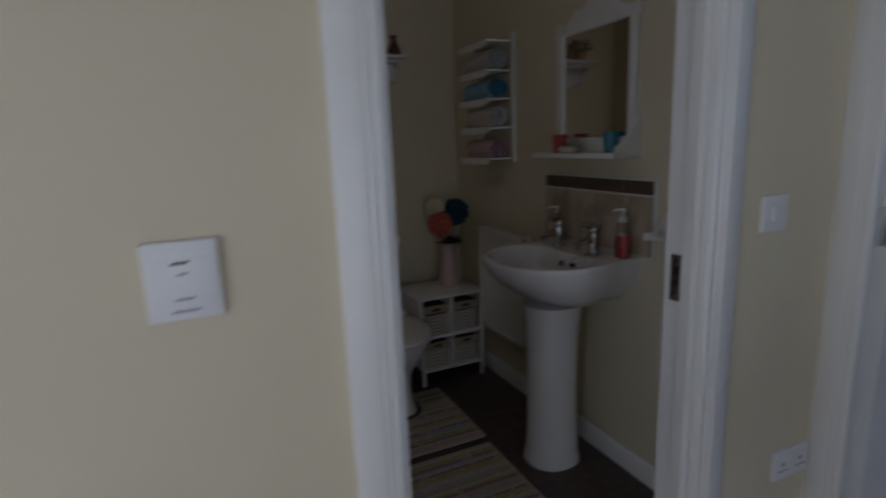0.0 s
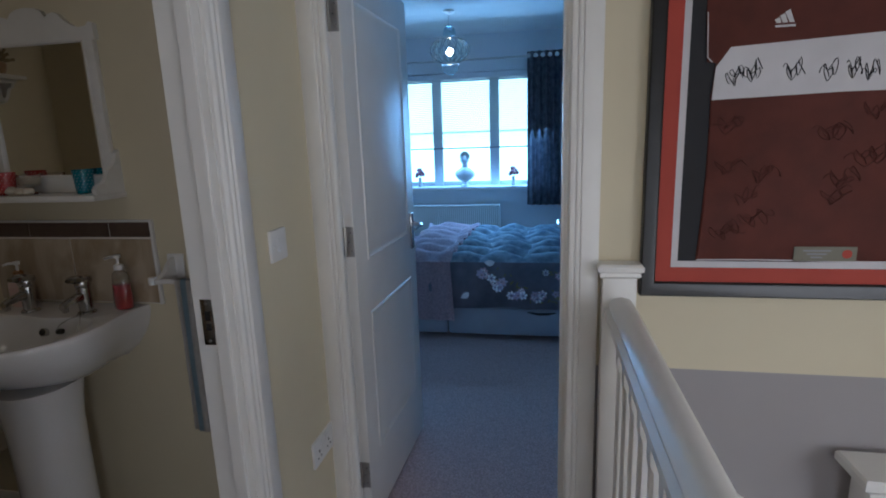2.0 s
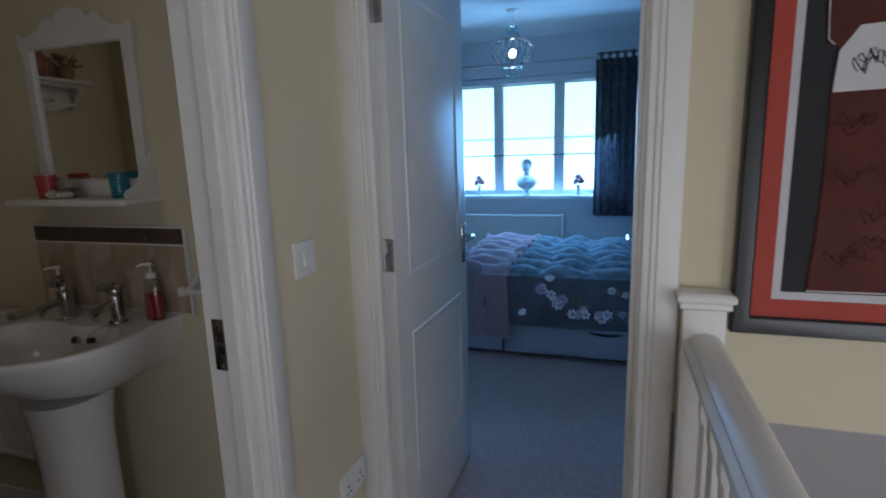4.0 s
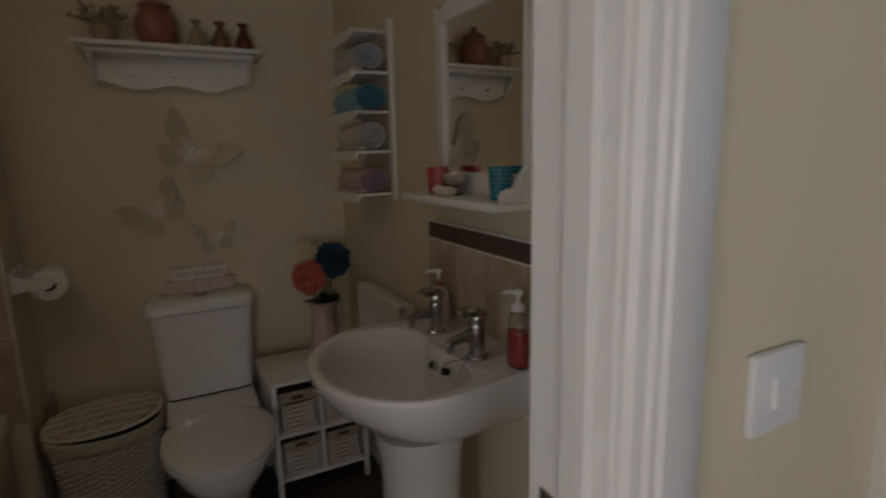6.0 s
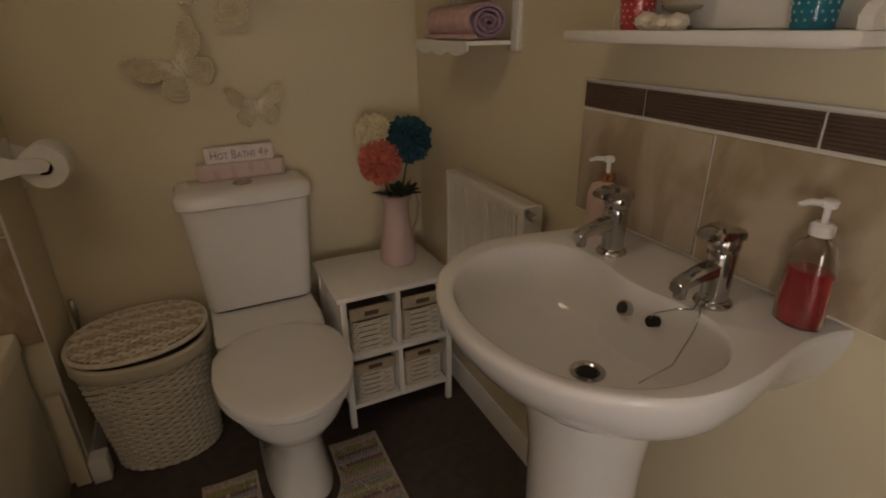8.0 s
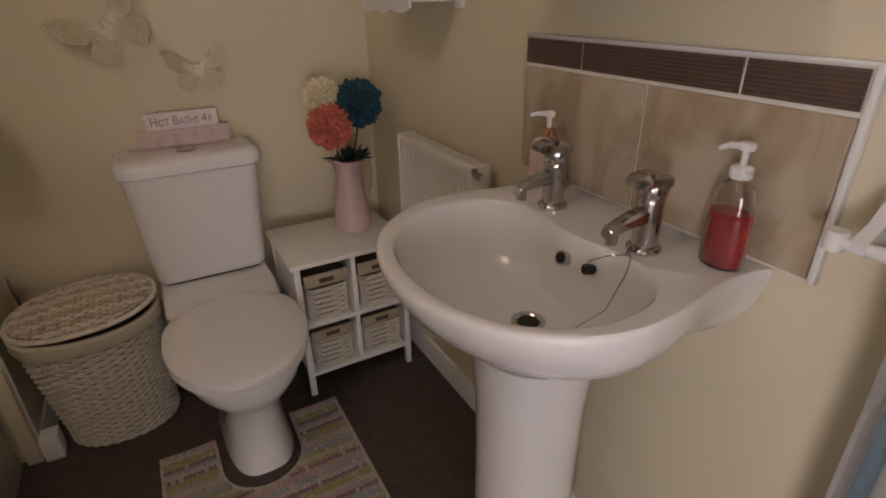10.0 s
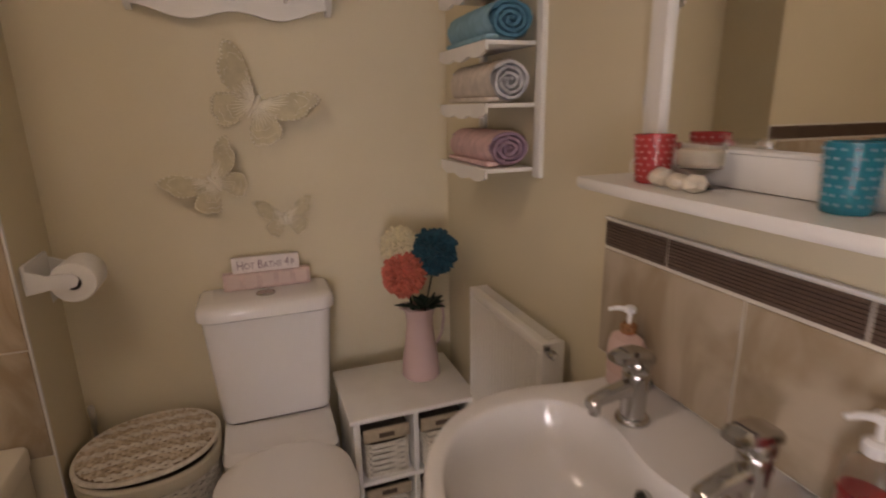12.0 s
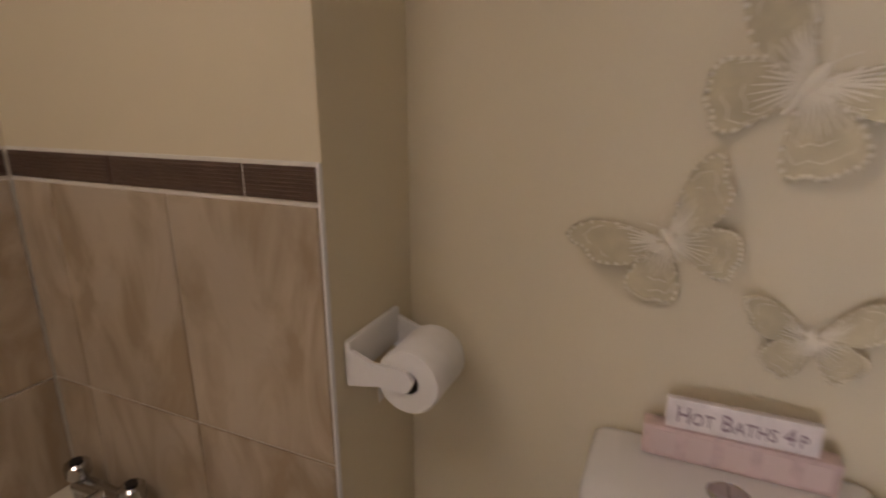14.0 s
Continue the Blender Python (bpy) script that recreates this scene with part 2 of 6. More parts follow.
def door_leaf(name, label, hinge, angle, wide, handle_side):
    """A moulded two-panel leaf; it runs along its own x from the hinge, its faces at y 0 and y 0.035."""
    d = thing(name, hinge, label, "door", rz=angle)
    hgt = LT - 0.01
    part("leaf", box_bm(0, wide, 0.002, 0.033, 0.008, hgt, 0.0015), GLOSS, d)
    prof = [(0, 0), (0.003, 0.004), (0.010, 0.005), (0.016, 0.001), (0.024, 0.0), (0.034, 0.003)]
    for side in (0, 1):
        f = (lambda u, v, h: (u, 0.002 - h, v)) if side == 0 else (lambda u, v, h: (u, 0.033 + h, v))
        for v0, v1 in ((0.27, 0.81), (1.00, 1.86)):
            part("panel", moulding(0.105, wide - 0.10, v0, v1, prof, f), GLOSS, d)
    x = wide - 0.055
    for side in (0, 1):
        s, y = (-1, 0.002) if side == 0 else (1, 0.033)
        hd = part("handle", box_bm(x - 0.02, x + 0.02, min(y, y + s * 0.009), max(y, y + s * 0.009), 0.93, 1.09, 0.004), CHROME, d, "chrome lever handle on a long plate")
        part("lever", tube([(x, y, 1.04), (x, y + s * 0.035, 1.04), (x, y + s * 0.048, 1.04), (x - 0.012, y + s * 0.052, 1.04), (x - 0.06, y + s * 0.052, 1.042), (x - 0.11, y + s * 0.05, 1.036)], [0.010, 0.009, 0.009, 0.009, 0.008, 0.007]), CHROME, hd)
    part("latch_plate", box_bm(wide - 0.001, wide + 0.002, 0.006, 0.029, 0.93, 1.07), SATIN, d)
    for z in (0.17, 1.035, 1.74):
        h = part("hinge", box_bm(-0.0025, 0.0005, 0.004, 0.031, z, z + 0.1, 0.0005), SATIN, d, "steel butt hinge")
        part("knuckle", lathe([(0.005, 0), (0.005, 0.1)], (-0.005, 0.034, z), 10), SATIN, h)
        for zz in (0.02, 0.05, 0.08):
            part("screw", tube([(-0.003, 0.013 + 0.008 * (zz == 0.05), z + zz), (-0.0045, 0.013 + 0.008 * (zz == 0.05), z + zz)], 0.0035), CHROME, h)
    return d


door_leaf("bedroom_door", "white gloss two-panel bedroom door standing open", (1.545, 0.700, 0), -2.5, 0.70, 0)
door_leaf("bathroom_door", "white gloss two-panel bathroom door opened back beside the bath", (0.304, 0.906, 0), 98.0, 0.66, 0)

sp = thing("strike_plate", (0.9975, 0.880, 1.0), "chrome lock strike plate let into the white door jamb", "strike plate")
part("plate", box_bm(-0.0125, -0.0095, -0.027, 0.004, -0.055, 0.058, 0.0008), CHROME, sp)
for z0, z1 in ((-0.018, -0.002), (0.006, 0.030)):
    part("keep", box_bm(-0.0133, -0.0124, -0.020, -0.006, z0, z1), DARK, sp, "dark latch hole")
part("lip", box_bm(-0.020, -0.0125, -0.034, -0.026, -0.02, 0.032, 0.001), CHROME, sp)
for z in (-0.045, 0.048):
    part("screw", tube([(-0.0125, -0.012, z), (-0.0142, -0.012, z)], 0.004), SATIN, sp)

# ---- wall plates on the landing ----
GREYMARK = mat("grey print", (0.25, 0.25, 0.27), 0.6, var=0.02)
hp = thing("control_panel", (-0.044, 0.80, 1.164), "white square heating control panel on the cream wall", "thermostat")
part("body", box_bm(-0.048, 0.048, -0.014, -0.0005, -0.056, 0.056, 0.004), PLASTIC, hp)
part("door_flap", box_bm(-0.044, 0.044, -0.016, -0.0142, -0.020, 0.032, 0.0008), PLASTIC, hp)
part("slot", box_bm(-0.012, 0.009, -0.0166, -0.0161, 0.024, 0.028), DARK, hp, "dark slot")
part("button", box_bm(-0.006, 0.006, -0.0172, -0.0161, 0.009, 0.012), GREYMARK, hp)
for z, w in ((-0.027, 0.012), (-0.044, 0.018)):
    part("marking", box_bm(-w, w, -0.0146, -0.0141, z, z + 0.003), GREYMARK, hp)

sw = thing("light_switch", (1.212, 0.80, 1.143), "white plastic single rocker light switch on the cream wall", "light switch")
part("plate", box_bm(-0.043, 0.043, -0.010, -0.0005, -0.043, 0.043, 0.003), PLASTIC, sw)
part("rocker", loft([[(-0.011, -0.010, -0.017), (0.011, -0.010, -0.017), (0.011, -0.010, 0.017), (-0.011, -0.010, 0.017)], [(-0.010, -0.0155, -0.016), (0.010, -0.0155, -0.016), (0.010, -0.0115, 0.016), (-0.010, -0.0115, 0.016)]]), PLASTIC, sw)
for x in (-0.03, 0.03):
    part("screw_cap", tube([(x, -0.0095, 0), (x, -0.0108, 0)], 0.0035), PLASTIC, sw)

so = thing("double_socket", (1.372, 0.80, 0.443), "white plastic double power socket low on the cream wall", "power socket")
part("plate", box_bm(-0.073, 0.073, -0.011, -0.0005, -0.043, 0.043, 0.003), PLASTIC, so)
for x in (-0.036, 0.036):
    part("rocker", box_bm(x - 0.007 + (0.018 if x < 0 else -0.018), x + 0.007 + (0.018 if x < 0 else -0.018), -0.0145, -0.0105, 0.010, 0.032, 0.001), PLASTIC, so)
    for dx, z, w, h in ((0, 0.002, 0.003, 0.005), (-0.011, -0.018, 0.004, 0.0025), (0.011, -0.018, 0.004, 0.0025)):
        part("pin_hole", box_bm(x + dx - w, x + dx + w, -0.0114, -0.0109, z - h, z + h), DARK, so)

# ---- banister ----
bn = thing("banister", (0, 0, 0), "white painted banister with square spindles beside the stairwell", "banister")
rp = [(-0.050, 0.0), (-0.050, 0.018), (-0.038, 0.026), (-0.038, 0.036), (-0.026, 0.050), (0, 0.056), (0.026, 0.050), (0.038, 0.036), (0.036, 0.026), (0.050, 0.018), (0.050, 0.0)]
part("handrail", loft([[(-0.75, -0.128 + u * 0.9, 0.895 + v) for u, v in rp], [(1.427, -0.128 + u * 0.9, 0.895 + v) for u, v in rp]]), GLOSS, bn)
part("base_rail", box_bm(-0.75, 1.427, -0.158, -0.098, 0.045, 0.085, 0.004), GLOSS, bn)
for i in range(19):
    x = 1.350 - i * 0.112
    bm = bmesh.new()
    rings = []
    for z, a in ((0.085, 0.0175), (0.18, 0.0175), (0.2, 0.0145), (0.76, 0.0145), (0.78, 0.0175), (0.895, 0.0175)):
        c = 0.55 * a if a < 0.017 else 0.95 * a
        rings.append([(x + p, -0.128 + q, z) for p, q in ((a, -c), (a, c), (c, a), (-c, a), (-a, c), (-a, -c), (-c, -a), (c, -a))])
    part("spindle", loft(rings, bm=bm), GLOSS, bn)
nw = thing("half_newel", (1.452, -0.123, 0), "white painted half newel post with a moulded cap against the wall", "newel post")
part("post", box_bm(-0.024, 0.022, -0.046, 0.047, 0.005, 1.012, 0.003), GLOSS, nw)
part("cap", moulding(-0.040, 0.040, -0.062, 0.062, [(0.012, 1.006), (0.006, 1.012), (0.008, 1.022), (0.0, 1.028), (0.0, 1.040), (0.006, 1.047), (0.03, 1.050)], lambda u, v, h: (min(u, 0.0225), v, h)), GLOSS, nw)
wallbox("landing_edge", -0.6, 1.473, -0.2, -0.120, -0.19, 0.045, GLOSS)
n2 = thing("newel_post", (1.37, -0.80, 0), "white painted newel post with a square cap down the stairs", "newel post")
part("post", box_bm(-0.045, 0.045, -0.045, 0.045, -2.39, 0.47, 0.004), GLOSS, n2)
part("cap", moulding(-0.075, 0.075, -0.075, 0.075, [(0.02, 0.465), (0.012, 0.478), (0.0, 0.484), (0.0, 0.505), (0.006, 0.512), (0.07, 0.514)], lambda u, v, h: (u, v, h)), GLOSS, n2)
part("stair_string", plate([(-1.55, -0.7), (-1.55, -0.42), (-0.30, 0.46), (-0.30, 0.16)], 0.03, lambda u, v, w: (1.443 + w, u, v)), GLOSS, kind="structure")

# ---- framed shirt ----
BLACKWOOD = mat("black frame lacquer", (0.012, 0.011, 0.012), 0.3, var=0.2, scale=20)
REDMAT = mat("red mount card", (0.42, 0.055, 0.035), 0.7, var=0.05)
SHIRT = mat("dark red shirt knit", (0.100, 0.021, 0.0135), 0.75, var=0.14, scale=14, bump=0.5, bscale=700)
BAND = mat("white shirt band", (0.62, 0.60, 0.62), 0.75, var=0.04, scale=10, bump=0.3, bscale=700)
INK = mat("black marker ink", (0.01, 0.01, 0.012), 0.5)
CARD = mat("cream label card", (0.20, 0.185, 0.14), 0.6)
DARKCARD = mat("charcoal backing card", (0.022, 0.022, 0.026), 0.8, var=0.1)
fr = thing("framed_shirt", (1.465, -0.645, 0), "dark red signed sports shirt in a black frame, red mount", "picture frame")
SW, Z0, Z1 = 0.464, 0.951, 2.10
fx = lambda u, v, h: (0.008 - h, u, v)
part("frame", moulding(-SW, SW, Z0, Z1, [(0, 0), (0, 0.026), (0.004, 0.030), (0.034, 0.026), (0.040, 0.020), (0.040, 0.006)], fx, fill=False), BLACKWOOD, fr)
part("red_mount", moulding(-SW + 0.04, SW - 0.04, Z0 + 0.04, Z1 - 0.04, [(0, 0.014), (0.041, 0.014), (0.041, 0.011)], fx, fill=False), REDMAT, fr)
part("white_slip", moulding(-SW + 0.081, SW - 0.081, Z0 + 0.081, Z1 - 0.081, [(0, 0.011), (0.018, 0.011), (0.018, 0.005)], fx, fill=False), BAND, fr)
part("backing", box_bm(-0.001, 0.004, -SW + 0.095, SW - 0.095, Z0 + 0.095, Z1 - 0.095), DARKCARD, fr)
half = [(0.0, 1.052), (0.318, 1.053), (0.312, 1.15), (0.306, 1.28), (0.306, 1.42), (0.308, 1.49), (0.300, 1.575), (0.322, 1.580), (0.330, 1.70), (0.326, 1.84), (0.29, 1.93), (0.17, 1.965), (0.08, 1.95), (0.0, 1.93)]
outline = [(-u, v) for u, v in half] + [(u, v) for u, v in reversed(half[1:-1])]
shirt = bmesh.new()
rings = []
for k, (s, h) in enumerate(((1.0, 0.001), (1.0, 0.004), (0.985, 0.0075))):
    rings.append([(0 - h, u * s, 1.5 + (v - 1.5) * (s if k == 2 else 1)) for u, v in outline])
loft(rings, bm=shirt)
part("shirt", shirt, SHIRT, fr)
part("chest_band", plate([(-0.306, 1.483), (-0.301, 1.565), (-0.290, 1.580), (-0.268, 1.612), (0.268, 1.635), (0.290, 1.580), (0.301, 1.565), (0.306, 1.488), (0, 1.490)][::-1], 0.0015, lambda u, v, w: (-0.0078 - w, -u, v)), BAND, fr)
part("hem", tube([(-0.006, u, 1.054 + 0.002 * math.sin(u * 9)) for u in np.linspace(-0.316, 0.316, 9)], 0.0022, 5), BAND, fr)
for s in (-1, 1):
    for k in range(3):
        part("sleeve_stripe", plate([(0.205, 1.756 + k * 0.024), (0.331, 1.740 + k * 0.024), (0.331, 1.752 + k * 0.024), (0.205, 1.768 + k * 0.024)], 0.0015, lambda u, v, w: (-0.0082 - w, s * u, v)), BAND, fr)
    part("piping", tube([(-0.008, s * 0.31, 1.578), (-0.008, s * 0.322, 1.59), (-0.008, s * 0.328, 1.70)], 0.0015, 5), BAND, fr)
for k in range(3):
    u, v, s = 0.168 - k * 0.015, 1.662, 0.004 + 0.004 * k
    part("emblem", plate([(u, v), (u - 0.011, v), (u - 0.011 + s, v + 0.004 + 2.2 * s), (u + s, v + 0.001 + 2.0 * s)], 0.001, lambda u, v, w: (-0.0082 - w, u, v)), BAND, fr)
part("emblem", box_bm(-0.0092, -0.0082, 0.124, 0.170, 1.652, 1.657), BAND, fr)
part("crest", ball((-0.008, -0.13, 1.705), 0.028, sx=0.1, u=14), BAND, fr)
rs = random.Random(5)


def scribble(cy, cz, w, h, m, parent, x=-0.0102, r=0.0010):
    pts, n = [], 46
    ph = rs.uniform(0, 6)
    f1, f2, k = rs.uniform(17, 26), rs.uniform(8, 15), rs.uniform(0.18, 0.34)
    for i in range(n):
        t = i / (n - 1)
        env = 0.35 + 0.65 * abs(math.sin(t * 5 + ph))
        zig = 2 / math.pi * math.asin(math.sin(t * f1 * 1.35 + ph))
        pts.append((x, cy + w * (0.5 - t) * 1.05 + k * w * math.sin(t * f1 + ph + 1.3), cz + h * (0.62 * env * zig + 0.22 * math.sin(t * f2 + 2 * ph) + 0.4 * (t - 0.5))))
    part("signature", tube(pts, r, 4), m, parent)


for cy, w in ((0.252, 0.034), (0.212, 0.030), (0.118, 0.034), (0.038, 0.026), (-0.018, 0.026), (-0.055, 0.030), (-0.14, 0.034), (-0.21, 0.034)):
    scribble(cy, 1.542 + rs.uniform(-0.008, 0.008), w, 0.036, INK, fr, r=0.0010)
SHADE = mat("dark red ink on shirt", (0.080, 0.0175, 0.012), 0.7)
for i in range(16):
    scribble(rs.uniform(-0.26, 0.26), rs.uniform(1.13, 1.47), 0.06, 0.035, SHADE, fr, -0.0088, 0.0011)
pl = part("plaque", box_bm(-0.0115, -0.0092, -0.075, 0.075, 1.055, 1.094, 0.0006), CARD, fr, "cream label card")
for z, w in ((1.083, 0.046), (1.074, 0.036), (1.065, 0.026)):
    part("lettering", box_bm(-0.0120, -0.0114, 0.02 - w + 0.012, 0.02 + w - 0.012, z - 0.0022, z + 0.0022), GREYMARK, pl)
part("seal", tube([(-0.0114, -0.052, 1.0745), (-0.0124, -0.052, 1.0745)], 0.012, 14), REDMAT, pl)


# ---- tiles ----
def tile_material(name, colour):
    m = mat(name, colour, 0.32, var=0.10, scale=3.0, bump=0.03)
    n, l = m.node_tree.nodes, m.node_tree.links
    b = n["Principled BSDF"]
    old = b.inputs["Base Color"].links[0].from_socket
    info = n.new("ShaderNodeObjectInfo")
    tc = n.new("ShaderNodeTexCoord")
    mp = n.new("ShaderNodeMapping")
    mp.inputs["Scale"].default_value = (4.5, 4.5, 2.2)
    mp.inputs["Rotation"].default_value = (0.25, 0.3, 0.2)
    comb = n.new("ShaderNodeCombineXYZ")
    mul = n.new("ShaderNodeMath")
    mul.operation, mul.inputs[1].default_value = "MULTIPLY", 9.0
    l.new(info.outputs["Random"], mul.inputs[0])
    for i in range(3):
        l.new(mul.outputs[0], comb.inputs[i])
    l.new(tc.outputs["Object"], mp.inputs["Vector"])
    l.new(comb.outputs[0], mp.inputs["Location"])
    noi = n.new("ShaderNodeTexNoise")
    noi.inputs["Scale"].default_value, noi.inputs["Detail"].default_value, noi.inputs["Distortion"].default_value = 1.6, 8, 1.6
    l.new(mp.outputs[0], noi.inputs["Vector"])
    ramp = n.new("ShaderNodeValToRGB")
    e = ramp.color_ramp.elements
    e[0].position, e[0].color = 0.40, (0.64, 0.56, 0.45, 1)
    e[1].position, e[1].color = 0.60, (1.0, 1.0, 1.0, 1)
    l.new(noi.outputs["Fac"], ramp.inputs[0])
    mx = n.new("ShaderNodeMixRGB")
    mx.blend_type, mx.inputs[0].default_value = "MULTIPLY", 0.75
    l.new(old, mx.inputs[1])
    l.new(ramp.outputs[0], mx.inputs[2])
    l.new(mx.outputs[0], b.inputs["Base Color"])
    return m


TILE = tile_material("beige stone-look tile", (0.51, 0.425, 0.32))
BROWN = mat("dark brown ribbed tile", (0.125, 0.082, 0.062), 0.4, var=0.12, scale=30)


def tile(parent, to3, u0, u1, v0, v1, ribbed=False):
    g = 0.0026
    if ribbed:
        bm = bmesh.new()
        moulding(u0 + g, u1 - g, v0 + g, v1 - g, [(0, 0), (0, 0.003)], to3, bm)
        n = 7
        for k in range(n):
            a = v0 + g + 0.003 + k * (v1 - v0 - 2 * g - 0.006) / n
            moulding(u0 + g + 0.001, u1 - g - 0.001, a, a + 0.0045, [(0, 0.0028), (0.001, 0.0055)], to3, bm)
        part("border_tile", bm, BROWN, parent, "dark brown ribbed border tile")
    else:
        part("tile", moulding(u0 + g, u1 - g, v0 + g, v1 - g, [(0, 0), (0, 0.0035), (0.0015, 0.005)], to3), TILE, parent)


spl = thing("splashback", (0, 0, 0), "beige tiled splashback with a dark brown ribbed border above the basin", "splashback")
part("grout", box_bm(1.428, 1.4345, 1.36, 2.010, 0.893, 1.178), GROUT, spl)
tx = lambda u, v, h: (1.428 - h, u, v)
for u0, u1 in ((1.362, 1.680), (1.680, 2.008)):
    tile(spl, tx, u0, u1, 0.895, 1.119)
for u0, u1 in ((1.364, 1.519), (1.519, 1.840), (1.840, 2.008)):
    tile(spl, tx, u0, u1, 1.121, 1.175, True)
part("edge_trim", box_bm(1.4215, 1.4345, 1.352, 1.3615, 0.893, 1.180, 0.001), PLASTIC, spl, "white plastic edge trim")
part("top_trim", box_bm(1.4225, 1.4345, 1.3615, 2.010, 1.1765, 1.181, 0.001), PLASTIC, spl, "white plastic edge trim")

at = thing("bath_wall_tiles", (0, 0, 0), "beige stone-look bath wall tiles with a dark brown ribbed border", "wall tiles")
part("grout", box_bm(WX + 0.006, 0.19, 2.6745, 2.6795, 0.5, 1.31), GROUT, at)
part("grout", box_bm(WX + 0.0005, WX + 0.0055, 0.94, 2.6795, 0.5, 1.31), GROUT, at)
ty = lambda u, v, h: (u, 2.6745 - h, v)
tw = lambda u, v, h: (WX + 0.0055 + h, u, v)
cols = [0.187, -0.122, -0.432, WX + 0.011]
for c1, c0 in zip(cols, cols[1:]):
    for v0, v1 in ((0.50, 0.811), (0.811, 1.248)):
        tile(at, ty, c0, c1, v0, v1)
for c1, c0 in zip([0.187, 0.050, -0.250, WX + 0.011], [0.050, -0.250, WX + 0.011]):
    tile(at, ty, c0, c1, 1.251, 1.306, True)
ys = [2.669, 2.48, 2.17, 1.86, 1.55, 1.24, 0.95]
for c1, c0 in zip(ys, ys[1:]):
    for v0, v1 in ((0.50, 0.811), (0.811, 1.248)):
        tile(at, tw, c0, c1, v0, v1)
    tile(at, tw, c0, c1, 1.251, 1.306, True)
part("edge_trim", box_bm(0.1880, 0.192, 2.6690, 2.6795, 0.05, 1.308, 0.001), PLASTIC, at, "white plastic edge trim")

# ---- basin ----
bs = thing("washbasin", (0, 0, 0), "white porcelain pedestal washbasin with two chrome taps", "washbasin")


BACK = [(1.175, 0.285), (1.225, 0.282), (1.270, 0.273), (1.310, 0.265), (1.345, 0.260), (1.380, 0.261), (1.410, 0.265), (1.4335, 0.272)]


def basin_ring(s, z, dx=0.0, wall=1.0):
    """Half an ellipse to the front, waisted sides that flare to the wall, a straight back."""
    half = [(1.175 - 0.232 * math.sin(a), 0.285 * abs(math.cos(a)) ** 0.96) for a in np.linspace(math.pi / 2, 0, 25)[:-1]] + BACK
    half += [(1.4335, 0.272 * k) for k in (0.75, 0.5, 0.25)]
    plan = half + [(1.4335, 0.0)] + [(x, -y) for x, y in reversed(half[1:])]
    out = []
    for x, y in plan:
        x = 1.39 + (x - 1.39) * s + dx if x < 1.39 else x
        out.append((x, 1.669 + 0.945 * y * s, z))
    return out


def bowl_ring(s, z, dx=0.0, bulge=1.0):
    out = []
    N = len(basin_ring(1, 0))
    for k in range(N):
        t = math.pi * 1.5 - k * math.tau / N
        c, q = math.cos(t), math.sin(t)
        y = -0.247 * math.copysign(abs(c) ** (2 / 2.15), c)
        x = -0.188 * abs(q) ** (2 / 2.1) if q < 0 else 0.150 * abs(q) ** (2 / 3.0) - bulge * 0.040 * math.exp(-(y / 0.11) ** 2)
        out.append((1.157 + dx + x * s, 1.663 + 0.925 * y * s, z))
    return out


outer = [basin_ring(q, z) for q, z in ((0.42, 0.690), (0.56, 0.706), (0.74, 0.744), (0.87, 0.786), (0.935, 0.815), (0.968, 0.838), (0.988, 0.856), (0.998, 0.870), (1.0, 0.878), (0.996, 0.8845), (0.986, 0.888), (0.972, 0.8885))]
inner = [bowl_ring(1.02, 0.888), bowl_ring(1.0, 0.8855), bowl_ring(0.985, 0.878), bowl_ring(0.955, 0.858), bowl_ring(0.90, 0.825, 0.0, 0.9), bowl_ring(0.80, 0.788, 0.004, 0.7), bowl_ring(0.62, 0.762, 0.010, 0.4), bowl_ring(0.36, 0.749, 0.016, 0.15), bowl_ring(0.10, 0.7435, 0.022, 0.0)]
part("bowl", loft(outer + inner), PORC, bs)
part("pedestal", loft([ring_of(1.215, 1.672, a, b, 2.2, 40, z) for a, b, z in ((0.118, 0.112, 0.0), (0.116, 0.110, 0.02), (0.106, 0.103, 0.06), (0.101, 0.098, 0.20), (0.101, 0.098, 0.42), (0.104, 0.101, 0.56), (0.111, 0.108, 0.63), (0.120, 0.116, 0.69))]), PORC, bs)
part("waste", lathe([(0.030, 0.0), (0.030, 0.004), (0.022, 0.005), (0.018, 0.001), (0.006, 0.0)], (1.181, 1.651, 0.7435), 24), CHROME, bs, "chrome waste outlet")
part("waste_hole", lathe([(0.017, 0), (0.017, 0.0012)], (1.181, 1.651, 0.7462), 18), DARK, bs)
ov = part("overflow", tube([(1.266, 1.659, 0.842), (1.249, 1.659, 0.848)], 0.013, 16), CHROME, bs, "chrome overflow ring")
part("overflow_hole", tube([(1.250, 1.659, 0.8478), (1.2475, 1.659, 0.8488)], 0.0095, 14), DARK, ov)
pg = part("plug", tube([(1.268, 1.602, 0.846), (1.252, 1.602, 0.851)], [0.0085, 0.0095], 14), DARK, bs, "rubber plug on a ball chain")
part("chain", tube([(1.300, 1.560, 0.898), (1.275, 1.548, 0.894), (1.26, 1.565, 0.890), (1.250, 1.592, 0.872), (1.252, 1.602, 0.855)], 0.0013, 5), CHROME, pg)
part("chain", tube([(1.300, 1.557, 0.895), (1.278, 1.538, 0.889), (1.262, 1.53, 0.872), (1.235, 1.535, 0.815), (1.20, 1.56, 0.778)], 0.0013, 5), CHROME, pg)


